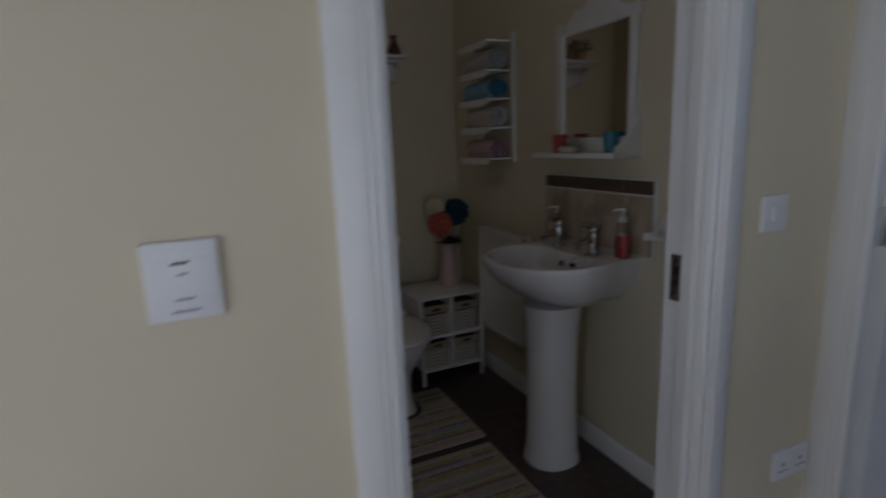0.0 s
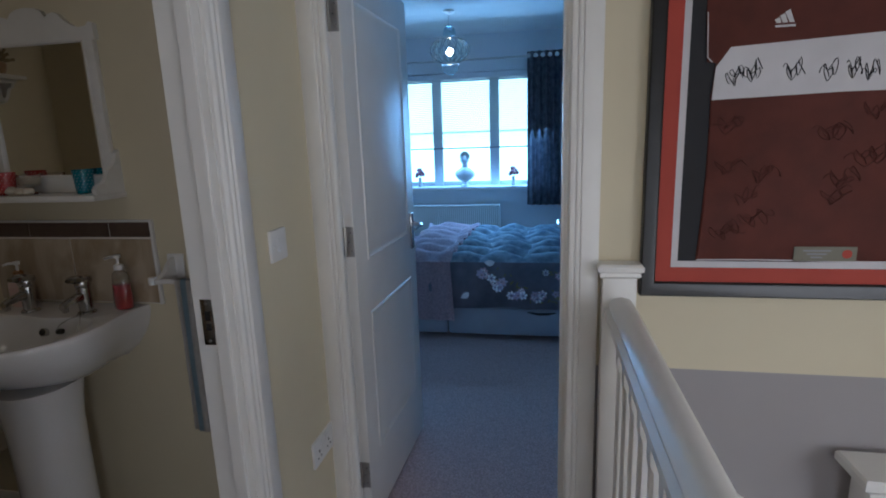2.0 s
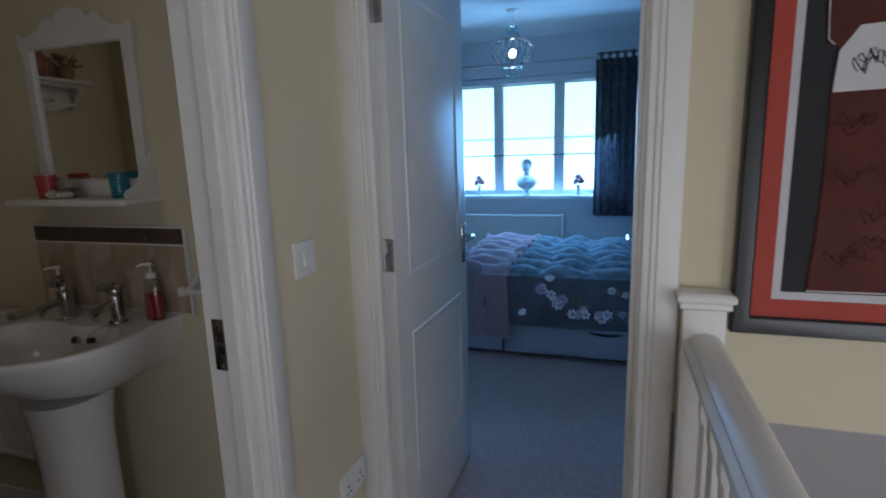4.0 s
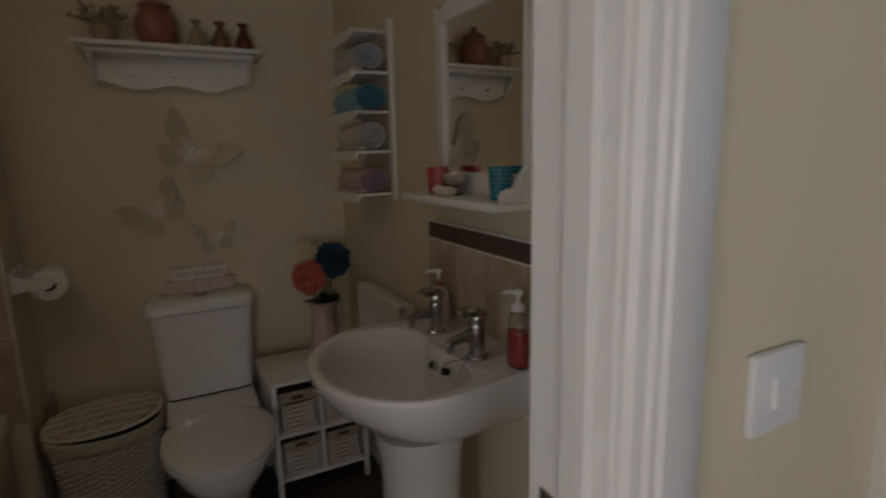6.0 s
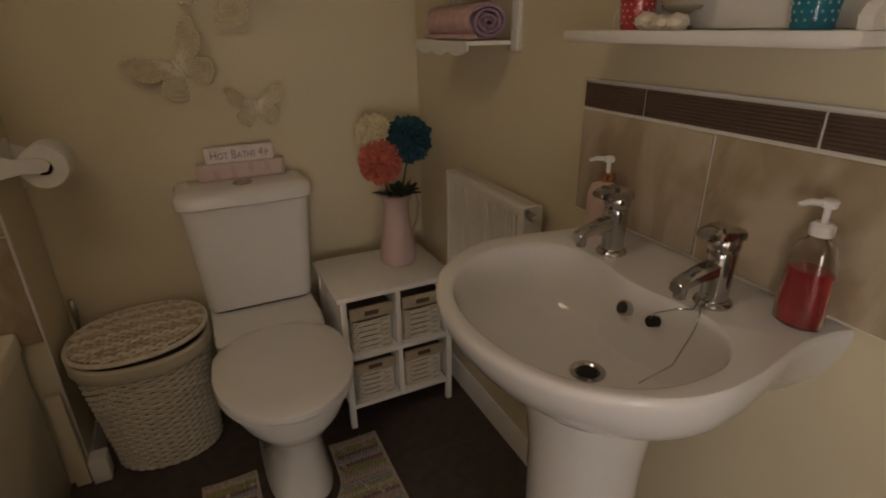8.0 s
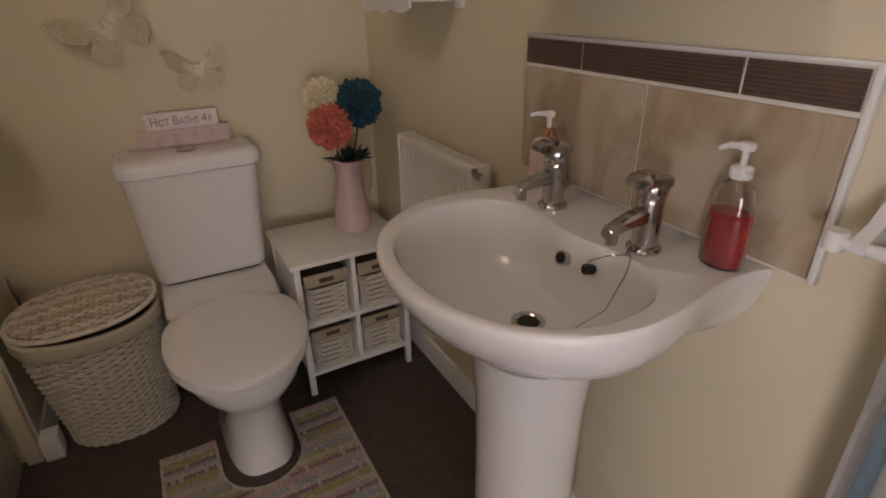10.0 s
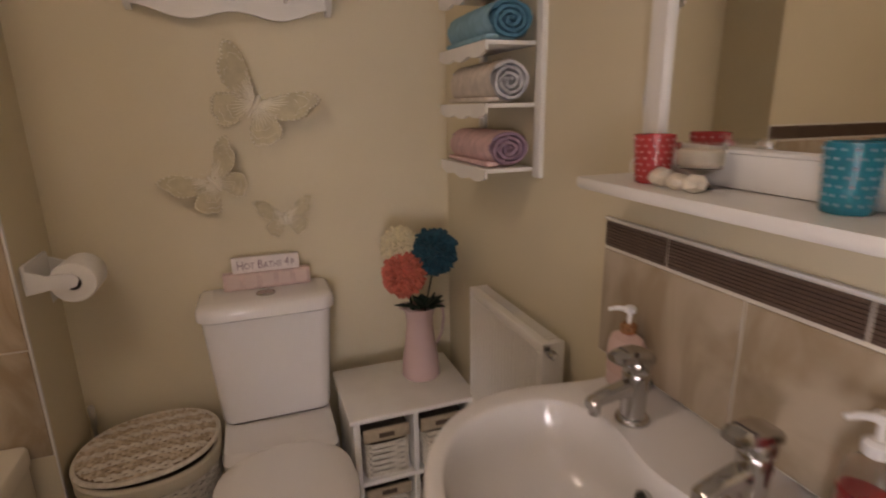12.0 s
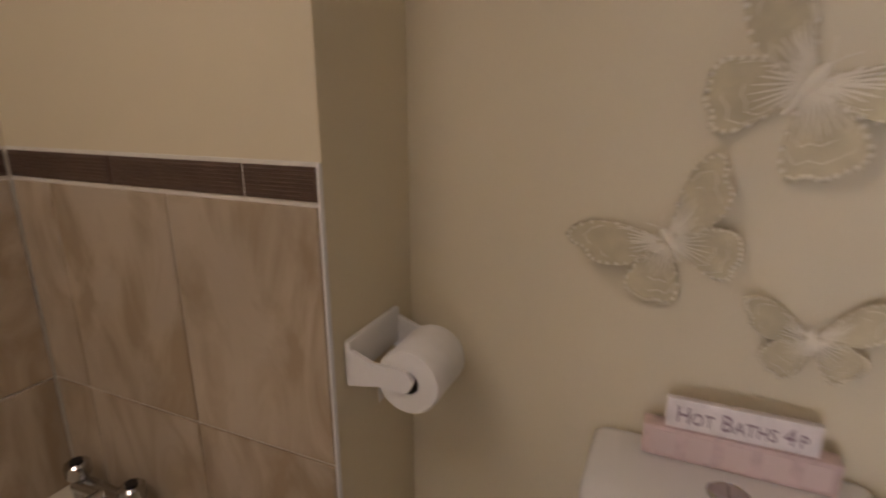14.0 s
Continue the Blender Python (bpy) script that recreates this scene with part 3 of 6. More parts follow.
def basin_tap(y):
    t = thing("basin_tap", (1.325, y, 0.8885), "chrome single-lever basin pillar tap on the basin ledge", "tap", "basin taps")
    part("base", lathe([(0.027, 0), (0.028, 0.004), (0.026, 0.008), (0.0225, 0.010)], (0, 0, 0), 28), CHROME, t)
    part("body", lathe([(0.0205, 0.008), (0.0205, 0.05), (0.0215, 0.082), (0.021, 0.088), (0.020, 0.0895)], (0, 0, 0), 28), CHROME, t)
    rings = []
    for x, z, w, h in ((-0.012, 0.062, 0.014, 0.014), (-0.040, 0.059, 0.013, 0.011), (-0.066, 0.054, 0.012, 0.0095), (-0.082, 0.049, 0.0115, 0.009), (-0.087, 0.045, 0.0105, 0.0075)):
        rings.append([(x, a, z + b) for a, b in ((w, -h * .6), (w, h * .6), (w * .6, h), (-w * .6, h), (-w, h * .6), (-w, -h * .6), (-w * .6, -h), (w * .6, -h))])
    part("spout", loft(rings), CHROME, t)
    part("nozzle", lathe([(0.009, -0.008), (0.010, 0.008)], (-0.076, 0, 0.036), 16), CHROME, t)
    part("cap", lathe([(0.0215, 0.0), (0.0232, 0.004), (0.0232, 0.016), (0.021, 0.022), (0.014, 0.026)], (0, 0, 0.091), 28), CHROME, t)
    rings = []
    for x, z, w, h in ((0.021, 0.112, 0.019, 0.010), (0.000, 0.116, 0.021, 0.013), (-0.026, 0.119, 0.018, 0.012), (-0.042, 0.120, 0.015, 0.009), (-0.050, 0.120, 0.011, 0.005)):
        rings.append([(x, a, z + b) for a, b in ((w, -h * .5), (w, h * .5), (w * .7, h), (-w * .7, h), (-w, h * .5), (-w, -h * .5), (-w * .7, -h), (w * .7, -h))])
    part("lever", loft(rings), CHROME, t)


basin_tap(1.776)
basin_tap(1.556)

GLASS = mat("clear plastic bottle", (0.95, 0.93, 0.92), 0.05, var=0.0, trans=1.0)
REDLIQ = mat("red liquid soap", (0.90, 0.08, 0.10), 0.08, var=0.0, trans=0.6)
PALEPINK = mat("pale pink plastic", (0.72, 0.53, 0.49), 0.3, var=0.02)
GOLD = mat("rose gold collar", (0.75, 0.42, 0.25), 0.25, metal=1.0)


def pump(parent, z, k=1.0, m=None):
    m = m or PLASTIC
    part("collar", lathe([(0.014 * k, 0), (0.015 * k, 0.002), (0.015 * k, 0.014), (0.010 * k, 0.018)], (0, 0, z), 18), m, parent)
    pm = part("pump", lathe([(0.0045, 0.016), (0.0045, 0.038), (0.010, 0.039), (0.011, 0.047), (0.008, 0.050)], (0, 0, z), 14), PLASTIC, parent)
    part("nozzle", tube([(0, 0, z + 0.044), (-0.02, 0.012, z + 0.046), (-0.032, 0.02, z + 0.042)], [0.005, 0.0045, 0.0035]), PLASTIC, pm)


rd = thing("soap_dispenser", (1.380, 1.462, 0.8885), "clear pump bottle half full of red liquid soap on the basin", "soap bottle")
part("bottle", lathe([(0.026, 0), (0.033, 0.004), (0.0345, 0.03), (0.032, 0.075), (0.0285, 0.112), (0.024, 0.124), (0.014, 0.131), (0.012, 0.138), (0.0105, 0.138), (0.0125, 0.129), (0.0225, 0.122), (0.027, 0.111), (0.0305, 0.075), (0.033, 0.03), (0.0315, 0.0055), (0.024, 0.0025)], (0, 0, 0), 28, 0.7, 0.98), GLASS, rd)
part("soap", lathe([(0.0235, 0.003), (0.0305, 0.006), (0.0325, 0.03), (0.0302, 0.078), (0.0296, 0.086)], (0, 0, 0), 28, 0.7, 0.98), REDLIQ, rd, "red liquid")
pump(rd, 0.135)
pk = thing("soap_dispenser", (1.385, 1.872, 0.8885), "pale pink pump soap bottle with rose gold collar on the basin", "soap bottle")
part("bottle", lathe([(0.036, 0), (0.040, 0.004), (0.041, 0.06), (0.040, 0.082), (0.034, 0.096), (0.015, 0.104), (0.013, 0.110)], (0, 0, 0), 28, 0.7, 1.0), PALEPINK, pk)
part("label", lathe([(0.0415, 0.03), (0.0415, 0.07)], (0, 0, 0), 28, 0.7, 1.0, cap0=False, cap1=False), mat("faded pink label", (0.7, 0.5, 0.46), 0.5), pk)
pump(pk, 0.107, 1.0, GOLD)

# ---- mirror with shelf ----
WHITEWOOD = mat("white painted wood", (0.78, 0.76, 0.72), 0.4, var=0.03, scale=12, bump=0.05, bscale=80)
MIRROR = mat("mirror glass", (0.86, 0.87, 0.86), 0.02, metal=1.0, var=0.0)
mr = thing("wall_mirror", (0, 0, 0), "white scalloped wooden wall mirror with a shelf above the basin", "mirror")
mx3 = lambda u, v, w: (1.4345 - w, u, v)
crest = [(1.925, 1.745), (1.925, 1.792), (1.912, 1.797), (1.90, 1.785), (1.875, 1.783), (1.845, 1.790), (1.82, 1.805), (1.80, 1.826), (1.785, 1.832), (1.768, 1.828), (1.755, 1.820), (1.742, 1.838), (1.72, 1.848), (1.685, 1.852), (1.650, 1.848), (1.628, 1.838), (1.615, 1.820), (1.602, 1.828), (1.585, 1.832), (1.57, 1.826), (1.55, 1.805), (1.525, 1.790), (1.50, 1.783), (1.475, 1.785), (1.463, 1.797), (1.450, 1.792), (1.450, 1.745)]
part("crest", plate(crest, 0.018, mx3), WHITEWOOD, mr)
part("stile", box_bm(1.4165, 1.4345, 1.877, 1.917, 1.276, 1.745, 0.002), WHITEWOOD, mr)
part("stile", box_bm(1.4165, 1.4345, 1.458, 1.492, 1.276, 1.745, 0.002), WHITEWOOD, mr)
part("rail", box_bm(1.4170, 1.4340, 1.492, 1.877, 1.276, 1.328, 0.002), WHITEWOOD, mr)
part("glass", box_bm(1.4235, 1.4300, 1.490, 1.879, 1.326, 1.747), MIRROR, mr, "mirror glass")
part("bead", moulding(1.488, 1.881, 1.324, 1.749, [(0, 0.018), (0.002, 0.022), (0.006, 0.021), (0.009, 0.011)], mx3, fill=False), WHITEWOOD, mr)
shp = [(1.4345, 1.436), (1.315, 1.436), (1.306, 1.440), (1.302, 1.450), (1.299, 1.57), (1.298, 1.69), (1.299, 1.81), (1.302, 1.932), (1.306, 1.942), (1.315, 1.946), (1.4345, 1.946)]
sb = bmesh.new()
cen = (1.40, 1.691)
loft([[(cen[0] + (x - cen[0]) * s, cen[1] + (y - cen[1]) * s, z) if x < 1.43 else (x, cen[1] + (y - cen[1]) * s, z) for x, y in shp] for s, z in ((0.975, 1.256), (0.995, 1.259), (1.0, 1.265), (1.0, 1.270), (0.99, 1.2745))], bm=sb)
part("shelf", sb, WHITEWOOD, mr)
for y in (1.441,):
    brk = [(1.4345, 1.275), (1.322, 1.275), (1.320, 1.29), (1.330, 1.302), (1.356, 1.309), (1.368, 1.320), (1.376, 1.338), (1.388, 1.352), (1.404, 1.360), (1.414, 1.376), (1.420, 1.40), (1.4345, 1.41)]
    part("bracket", plate(brk, 0.016, lambda u, v, w: (u, y + w, v)), WHITEWOOD, mr)


def tumbler(loc, r, h, colour, label):
    m = mat("coloured glass " + label.split()[0], colour, 0.12, var=0.05, trans=0.35)
    t = thing("candle_glass", loc, label, "candle holder")
    prof = [(r * 0.78, 0), (r * 0.84, 0.003)]
    rows = 9
    part("glass", lathe(prof + [(r * (0.84 + 0.16 * i / rows), 0.004 + (h - 0.004) * i / rows) for i in range(1, rows + 1)] + [(r * 0.94, h), (r * 0.78, 0.012)], (0, 0, 0), 30), m, t)
    bm = bmesh.new()
    # Stud colour lightened to paint in the light they catch.
    pale = mat("light-catching studs " + label.split()[0], [0.30 + 0.6 * c for c in colour], 0.3, var=0.05)
    for i in range(7):
        rr = r * (0.845 + 0.155 * (i + 0.5) / 7)
        for k in range(15):
            a = (k + 0.5 * (i % 2)) * math.tau / 15
            ball((rr * math.cos(a), rr * math.sin(a), 0.006 + (h - 0.008) * (i + 0.5) / 7), 0.0017, bm, u=6, v=4)
    part("studs", bm, pale, t, "raised glass studs, pale with painted glints", kind="stuff")
    return t


tumbler((1.368, 1.828, 1.275), 0.031, 0.074, (0.62, 0.07, 0.07), "red studded glass candle holder on the mirror shelf")
tumbler((1.388, 1.545, 1.275), 0.030, 0.077, (0.01, 0.27, 0.37), "teal blue studded glass candle holder on the mirror shelf")
cg = thing("candle_glass", (1.378, 1.745, 1.275), "clear glass cup with a cream candle on the mirror shelf", "candle holder")
part("glass", lathe([(0.018, 0), (0.020, 0.004), (0.008, 0.012), (0.008, 0.02), (0.030, 0.030), (0.034, 0.066), (0.031, 0.066), (0.027, 0.033)], (0, 0, 0), 26), GLASS, cg)
part("candle", lathe([(0.024, 0.032), (0.029, 0.036), (0.030, 0.056), (0.004, 0.058)], (0, 0, 0), 24), mat("cream wax", (0.75, 0.68, 0.55), 0.5), cg)
SHELL = mat("pale shell", (0.74, 0.66, 0.54), 0.5, var=0.12, scale=60)
for k, (x, y, r) in enumerate(((1.352, 1.790, 0.017), (1.348, 1.752, 0.014), (1.350, 1.722, 0.015))):
    s = thing("sea_shell", (x, y, 1.275), "small cream sea shell on the mirror shelf", "sea shell", "shells on the shelf", rz=40 * k)
    bm = bmesh.new()
    rings = []
    for i in range(8):
        a = 0.2 + i * 0.19
        q = r * math.sin(a * 1.7) + 0.002
        rings.append([(-r + i * r / 3.5, q * math.cos(m * math.tau / 14) * (1 + 0.12 * (m % 2)), r * 0.75 + q * 0.75 * math.sin(m * math.tau / 14) * (1 + 0.12 * (m % 2))) for m in range(14)])
    part("shell", loft(rings, bm=bm), SHELL, s)

# ---- towel rack ----
rk = thing("towel_rack", (0, 0, 0), "white wooden wall rack with scalloped shelves holding rolled towels", "shelf")
SZ = [1.240, 1.392, 1.530, 1.664, 1.800]
for y0, y1 in ((2.272, 2.305), (2.60, 2.633)):
    part("side", box_bm(1.421, 1.4345, y0, y1, 1.225, 1.845, 0.002), WHITEWOOD, rk)
for z in SZ:
    part("shelf", box_bm(1.300, 1.421, 2.300, 2.605, z, z + 0.010, 0.002), WHITEWOOD, rk)
    prof = [(2.300, z + 0.01)]
    for i in range(25):
        u = i / 24
        prof.append((2.300 + 0.305 * u, z - 0.012 - 0.009 * abs(math.sin(u * math.pi * 3)) - 0.006 * math.sin(u * math.pi)))
    prof.append((2.605, z + 0.01))
    part("apron", plate(prof, 0.008, lambda u, v, w: (1.299 - w, u, v)), WHITEWOOD, rk)


def rolled_towel(loc, a, b, length, colour, end, label, turn=0.0):
    m = mat("towel " + label.split()[0], end, 0.95, var=0.10, scale=60, bump=1.0, bscale=900, spec=0.1)
    outer_cloth = mat("towel face " + label.split()[0], colour, 0.95, var=0.10, scale=40, bump=1.0, bscale=900, spec=0.1)
    t = thing("rolled_towel", loc, label, "towel", "rolled towels on the rack", rz=turn)
    bm = bmesh.new()
    turns, steps = 3.4, 84
    ins, outs = [], []
    for i in range(steps + 1):
        th = i / steps * turns * math.tau
        s = 0.12 + 0.88 * i / steps
        for lst, q in ((ins, s - 0.12), (outs, s + 0.02)):
            lst.append((max(0.02, q) * a * math.cos(th), max(0.02, q) * b * math.sin(th) + b * 1.02))
    for y0, y1 in ((0, length),):
        vi0 = [bm.verts.new((x, y0 + 0.003 * math.sin(k * .9), z)) for k, (x, z) in enumerate(ins)]
        vo0 = [bm.verts.new((x, y0 + 0.003 * math.sin(k * .9), z)) for k, (x, z) in enumerate(outs)]
        vi1 = [bm.verts.new((x, y1, z)) for x, z in ins]
        vo1 = [bm.verts.new((x, y1, z)) for x, z in outs]
        for k in range(steps):
            bm.faces.new((vi0[k], vi0[k + 1], vo0[k + 1], vo0[k]))
            bm.faces.new((vi1[k], vo1[k], vo1[k + 1], vi1[k + 1]))
            bm.faces.new((vo0[k], vo0[k + 1], vo1[k + 1], vo1[k]))
            bm.faces.new((vi0[k], vi1[k], vi1[k + 1], vi0[k + 1]))
        bm.faces.new((vi0[-1], vo0[-1], vo1[-1], vi1[-1]))
    part("towel", bm, m, t)
    part("core", loft([[(a * .90 * math.cos(k * math.tau / 20), y, b * 1.02 + b * .97 * math.sin(k * math.tau / 20)) for k in range(20)] for y in (0.035, length - 0.005)]), m, t)
    wrap = []
    for y, q in ((0.004, 0.96), (0.012, 1.02), (length * 0.5, 1.05), (length - 0.004, 1.0)):
        wrap.append([(a * q * (1 + 0.035 * math.sin(3 * k * math.tau / 32 + 9 * y)) * math.cos(k * math.tau / 32), y + 0.004 * math.sin(k * 1.3), b * 1.06 + b * min(q, 1.03) * math.sin(k * math.tau / 32)) for k in range(32)])
    part("outer_wrap", loft(wrap, False, False), outer_cloth, t)
    part("flap", box_bm(-a - 0.004, -a * 0.5, 0.004, length - 0.004, 0.002, 0.014, 0.005), outer_cloth, t)
    return t


rolled_towel((1.362, 2.312, 1.251), 0.054, 0.042, 0.27, (0.66, 0.45, 0.43), (0.40, 0.27, 0.35), "dusty pink rolled towel on the bottom of the rack")
rolled_towel((1.362, 2.312, 1.403), 0.052, 0.048, 0.27, (0.66, 0.58, 0.50), (0.60, 0.60, 0.62), "cream white rolled towel on the rack")
rolled_towel((1.362, 2.312, 1.541), 0.058, 0.044, 0.27, (0.26, 0.46, 0.56), (0.09, 0.25, 0.36), "teal blue rolled towel on the rack")
rolled_towel((1.362, 2.312, 1.675), 0.052, 0.046, 0.27, (0.58, 0.56, 0.53), (0.48, 0.50, 0.55), "grey white rolled towel on the top of the rack")

# ---- radiator ----
RADP = mat("white radiator enamel", (0.76, 0.73, 0.67), 0.3, var=0.02)


def radiator(name, label, place, length, height, flip=1):
    """Along its own x from 0, its face towards its own -y."""
    r = thing(name, place[:3], label, "radiator", rz=place[3])
    pts = []
    n = int(length / 0.02)
    for i in range(n):
        x = 0.012 + i * (length - 0.024) / n
        w = (length - 0.024) / n
        pts += [(x, 0.0), (x + w * 0.18, -0.009), (x + w * 0.5, -0.011), (x + w * 0.82, -0.009)]
    pts.append((length - 0.012, 0.0))
    lo = [(x, y, 0.03) for x, y in pts] + [(length - 0.012, 0.012, 0.03), (0.012, 0.012, 0.03)]
    hi = [(x, y, height - 0.03) for x, y, _ in lo]
    part("panel", loft([lo, hi]), RADP, r)
    part("rim", box_bm(0, length, -0.010, 0.014, height - 0.03, height - 0.004, 0.004), RADP, r)
    part("rim", box_bm(0, length, -0.010, 0.014, 0.004, 0.03, 0.004), RADP, r)
    for x in (0.0, length - 0.012):
        part("end_cover", box_bm(x, x + 0.012, -0.012, 0.048, 0.004, height - 0.002, 0.003), RADP, r)
    bm = bmesh.new()
    for i in range(int(length / 0.014)):
        box_bm(0.012 + i * 0.014, 0.018 + i * 0.014, 0.014, 0.048, height - 0.012, height - 0.006, bm=bm)
    part("top_grille", bm, RADP, r, kind="stuff")
    part("bracket", box_bm(length * 0.3, length * 0.3 + 0.03, 0.014, 0.075, height * 0.3, height * 0.8), RADP, r)
    return r


ra = radiator("radiator", "white ribbed panel radiator on the wall beside the basin", (1.360, 2.535, 0.30, -90), 0.430, 0.575)
v = part("valve", tube([(0.430, 0.005, 0.552), (0.445, 0.005, 0.552), (0.458, 0.005, 0.552)], [0.009, 0.011, 0.008], 12), CHROME, ra, "chrome bleed valve")
part("valve_cap", tube([(0.446, 0.005, 0.552), (0.462, 0.005, 0.552)], 0.0075, 6), RADP, v)

# ---- toilet ----
to = thing("toilet", (0.770, 0, 0), "white close-coupled toilet with its lid closed", "toilet")


def rrect(hx, y0, y1, z, r=0.05, n=6):
    out = []
    for cx, cy, a0 in ((hx - r, y1 - 0.012, 0), (-hx + r, y1 - 0.012, 90), (-hx + r, y0 + r, 180), (hx - r, y0 + r, 270)):
        rr = 0.012 if a0 < 180 else r
        ox = (hx - rr) * (1 if cx > 0 else -1)
        for i in range(n):
            a = radians(a0 + 90 * i / (n - 1))
            out.append((ox + rr * math.cos(a), (y1 - rr if a0 < 180 else y0 + rr) + rr * math.sin(a), z))
    return out


tank = [rrect(0.165, 2.775, 2.938, 0.425, 0.03), rrect(0.170, 2.768, 2.938, 0.445, 0.035), rrect(0.183, 2.758, 2.938, 0.62, 0.04), rrect(0.194, 2.752, 2.938, 0.782, 0.045)]
part("cistern", loft(tank), PORC, to)
lid = [rrect(0.200, 2.744, 2.940, 0.783, 0.05), rrect(0.206, 2.738, 2.941, 0.788, 0.052), rrect(0.207, 2.737, 2.941, 0.808, 0.052), rrect(0.203, 2.741, 2.940, 0.822, 0.05), rrect(0.192, 2.752, 2.936, 0.831, 0.045), rrect(0.165, 2.778, 2.925, 0.835, 0.03)]
part("cistern_lid", loft(lid), PORC, to)
bt = part("flush_button", lathe([(0.030, 0), (0.030, 0.004), (0.026, 0.007), (0.025, 0.0055)], (0, 2.825, 0.8345), 24, 1.0, 0.85), CHROME, to, "chrome dual flush button")
part("button_split", box_bm(-0.0007, 0.0007, 2.809, 2.841, 0.8390, 0.8402), DARK, bt)


def seat_ring(s, z, back=2.60, k=1.0):
    out = []
    M = 44
    for i in range(M):
        t = i * math.tau / M
        c, q = math.cos(t), math.sin(t)
        if q < 0:
            x, y = 0.190 * c, 2.40 + 0.245 * q
        else:
            x = 0.190 * math.copysign(abs(c) ** 0.75, c) * (1 - 0.12 * q)
            y = 2.40 + (back - 2.40) * abs(q) ** 0.5
        out.append((x * s, 2.40 + (y - 2.40) * (s if q < 0 else 1) * k, z))
    return out


part("seat", loft([seat_ring(0.95, 0.383), seat_ring(0.985, 0.386), seat_ring(0.99, 0.398), seat_ring(0.97, 0.402)]), PORC, to, "white toilet seat")
part("lid", loft([seat_ring(0.96, 0.4035), seat_ring(0.995, 0.406), seat_ring(1.0, 0.414), seat_ring(0.99, 0.421), seat_ring(0.94, 0.427), seat_ring(0.7, 0.431), seat_ring(0.3, 0.432)]), PORC, to, "white closed toilet lid")
for x in (-0.075, 0.075):
    part("hinge", tube([(x - 0.02, 2.612, 0.405), (x + 0.02, 2.612, 0.405)], 0.012, 12), PORC, to)


def pan_ring(hx, front, back, z, n=2.4):
    cy, b = (front + back) / 2, (back - front) / 2
    return ring_of(0, cy, hx, b, n, 44, z)


part("pan", loft([pan_ring(0.100, 2.272, 2.80, 0.0, 3.2), pan_ring(0.098, 2.275, 2.80, 0.015, 3.2), pan_ring(0.090, 2.290, 2.80, 0.06, 3), pan_ring(0.088, 2.295, 2.80, 0.15, 2.8), pan_ring(0.100, 2.275, 2.80, 0.22, 2.6), pan_ring(0.135, 2.225, 2.79, 0.275, 2.4), pan_ring(0.158, 2.195, 2.78, 0.315, 2.3), pan_ring(0.163, 2.190, 2.78, 0.325, 2.3), pan_ring(0.174, 2.180, 2.76, 0.36, 2.3), pan_ring(0.176, 2.178, 2.75, 0.383, 2.3)]), PORC, to)
part("deck", loft([rrect(0.150, 2.60, 2.935, 0.30, 0.03), rrect(0.165, 2.59, 2.935, 0.36, 0.03), rrect(0.168, 2.585, 2.935, 0.40, 0.03), rrect(0.166, 2.62, 2.935, 0.415, 0.03)]), PORC, to)
# Dark strip stands in for the shaded seam below the cistern.
part("seam_shade", loft([rrect(0.160, 2.785, 2.935, z, 0.03) for z in (0.413, 0.427)]), DARK, to, "dark line of shade under the cistern")

# ---- sign ----
SIGNP = mat("pale pink painted wood", (0.60, 0.45, 0.42), 0.6, var=0.1, scale=40)
SIGNW = mat("white painted wood sign", (0.74, 0.68, 0.66), 0.6, var=0.08, scale=40)
SIGNL = mat("lighter pink paint", (0.64, 0.50, 0.46), 0.6)
sg = thing("wooden_sign", (0.780, 2.895, 0.8355), "pale pink and white wooden bath sign standing on the cistern", "sign")
part("plinth", box_bm(-0.135, 0.135, -0.016, 0.018, 0.0, 0.055, 0.003), SIGNP, sg)
for k in range(5):
    part("stripe", box_bm(-0.120 + k * 0.052, -0.085 + k * 0.052, -0.0168, -0.0159, 0.008, 0.048), SIGNL, sg)
part("board", box_bm(-0.104, 0.104, -0.010, 0.004, 0.055, 0.106, 0.002), SIGNW, sg)
MAUVE = mat("grey mauve lettering", (0.30, 0.21, 0.24), 0.6)
letters, x0 = [], -0.092
for word in ("H", "OT", " ", "B", "ATHS", " ", "4", "P"):
    big = word in ("H", "B", "4")
    size = 0.040 if big else 0.030
    if word == " ":
        x0 += 0.009
        continue
    cu = bpy.data.curves.new("lettering", "FONT")
    cu.body, cu.size, cu.extrude, cu.resolution_u = word, size, 0.0008, 2
    tmp = new("tmp", cu)
    bpy.context.view_layer.update()
    me = bpy.data.meshes.new_from_object(tmp)
    wd = max(vv.co.x for vv in me.vertices)
    bpy.data.objects.remove(tmp)
    me.materials.clear()
    me.materials.append(MAUVE)
    lt = new("lettering", me)
    lt.parent = sg
    lt.location, lt.rotation_euler = (x0, -0.0108, 0.067), (radians(90), 0, 0)
    letters.append(lt)
    x0 += wd + (0.006 if word == "4" else 0.0022)
fit_x = 0.180 / (x0 + 0.092)
for lt in letters:
    lt.location.x = -0.090 + (lt.location.x + 0.092) * fit_x
    lt.scale.x = fit_x

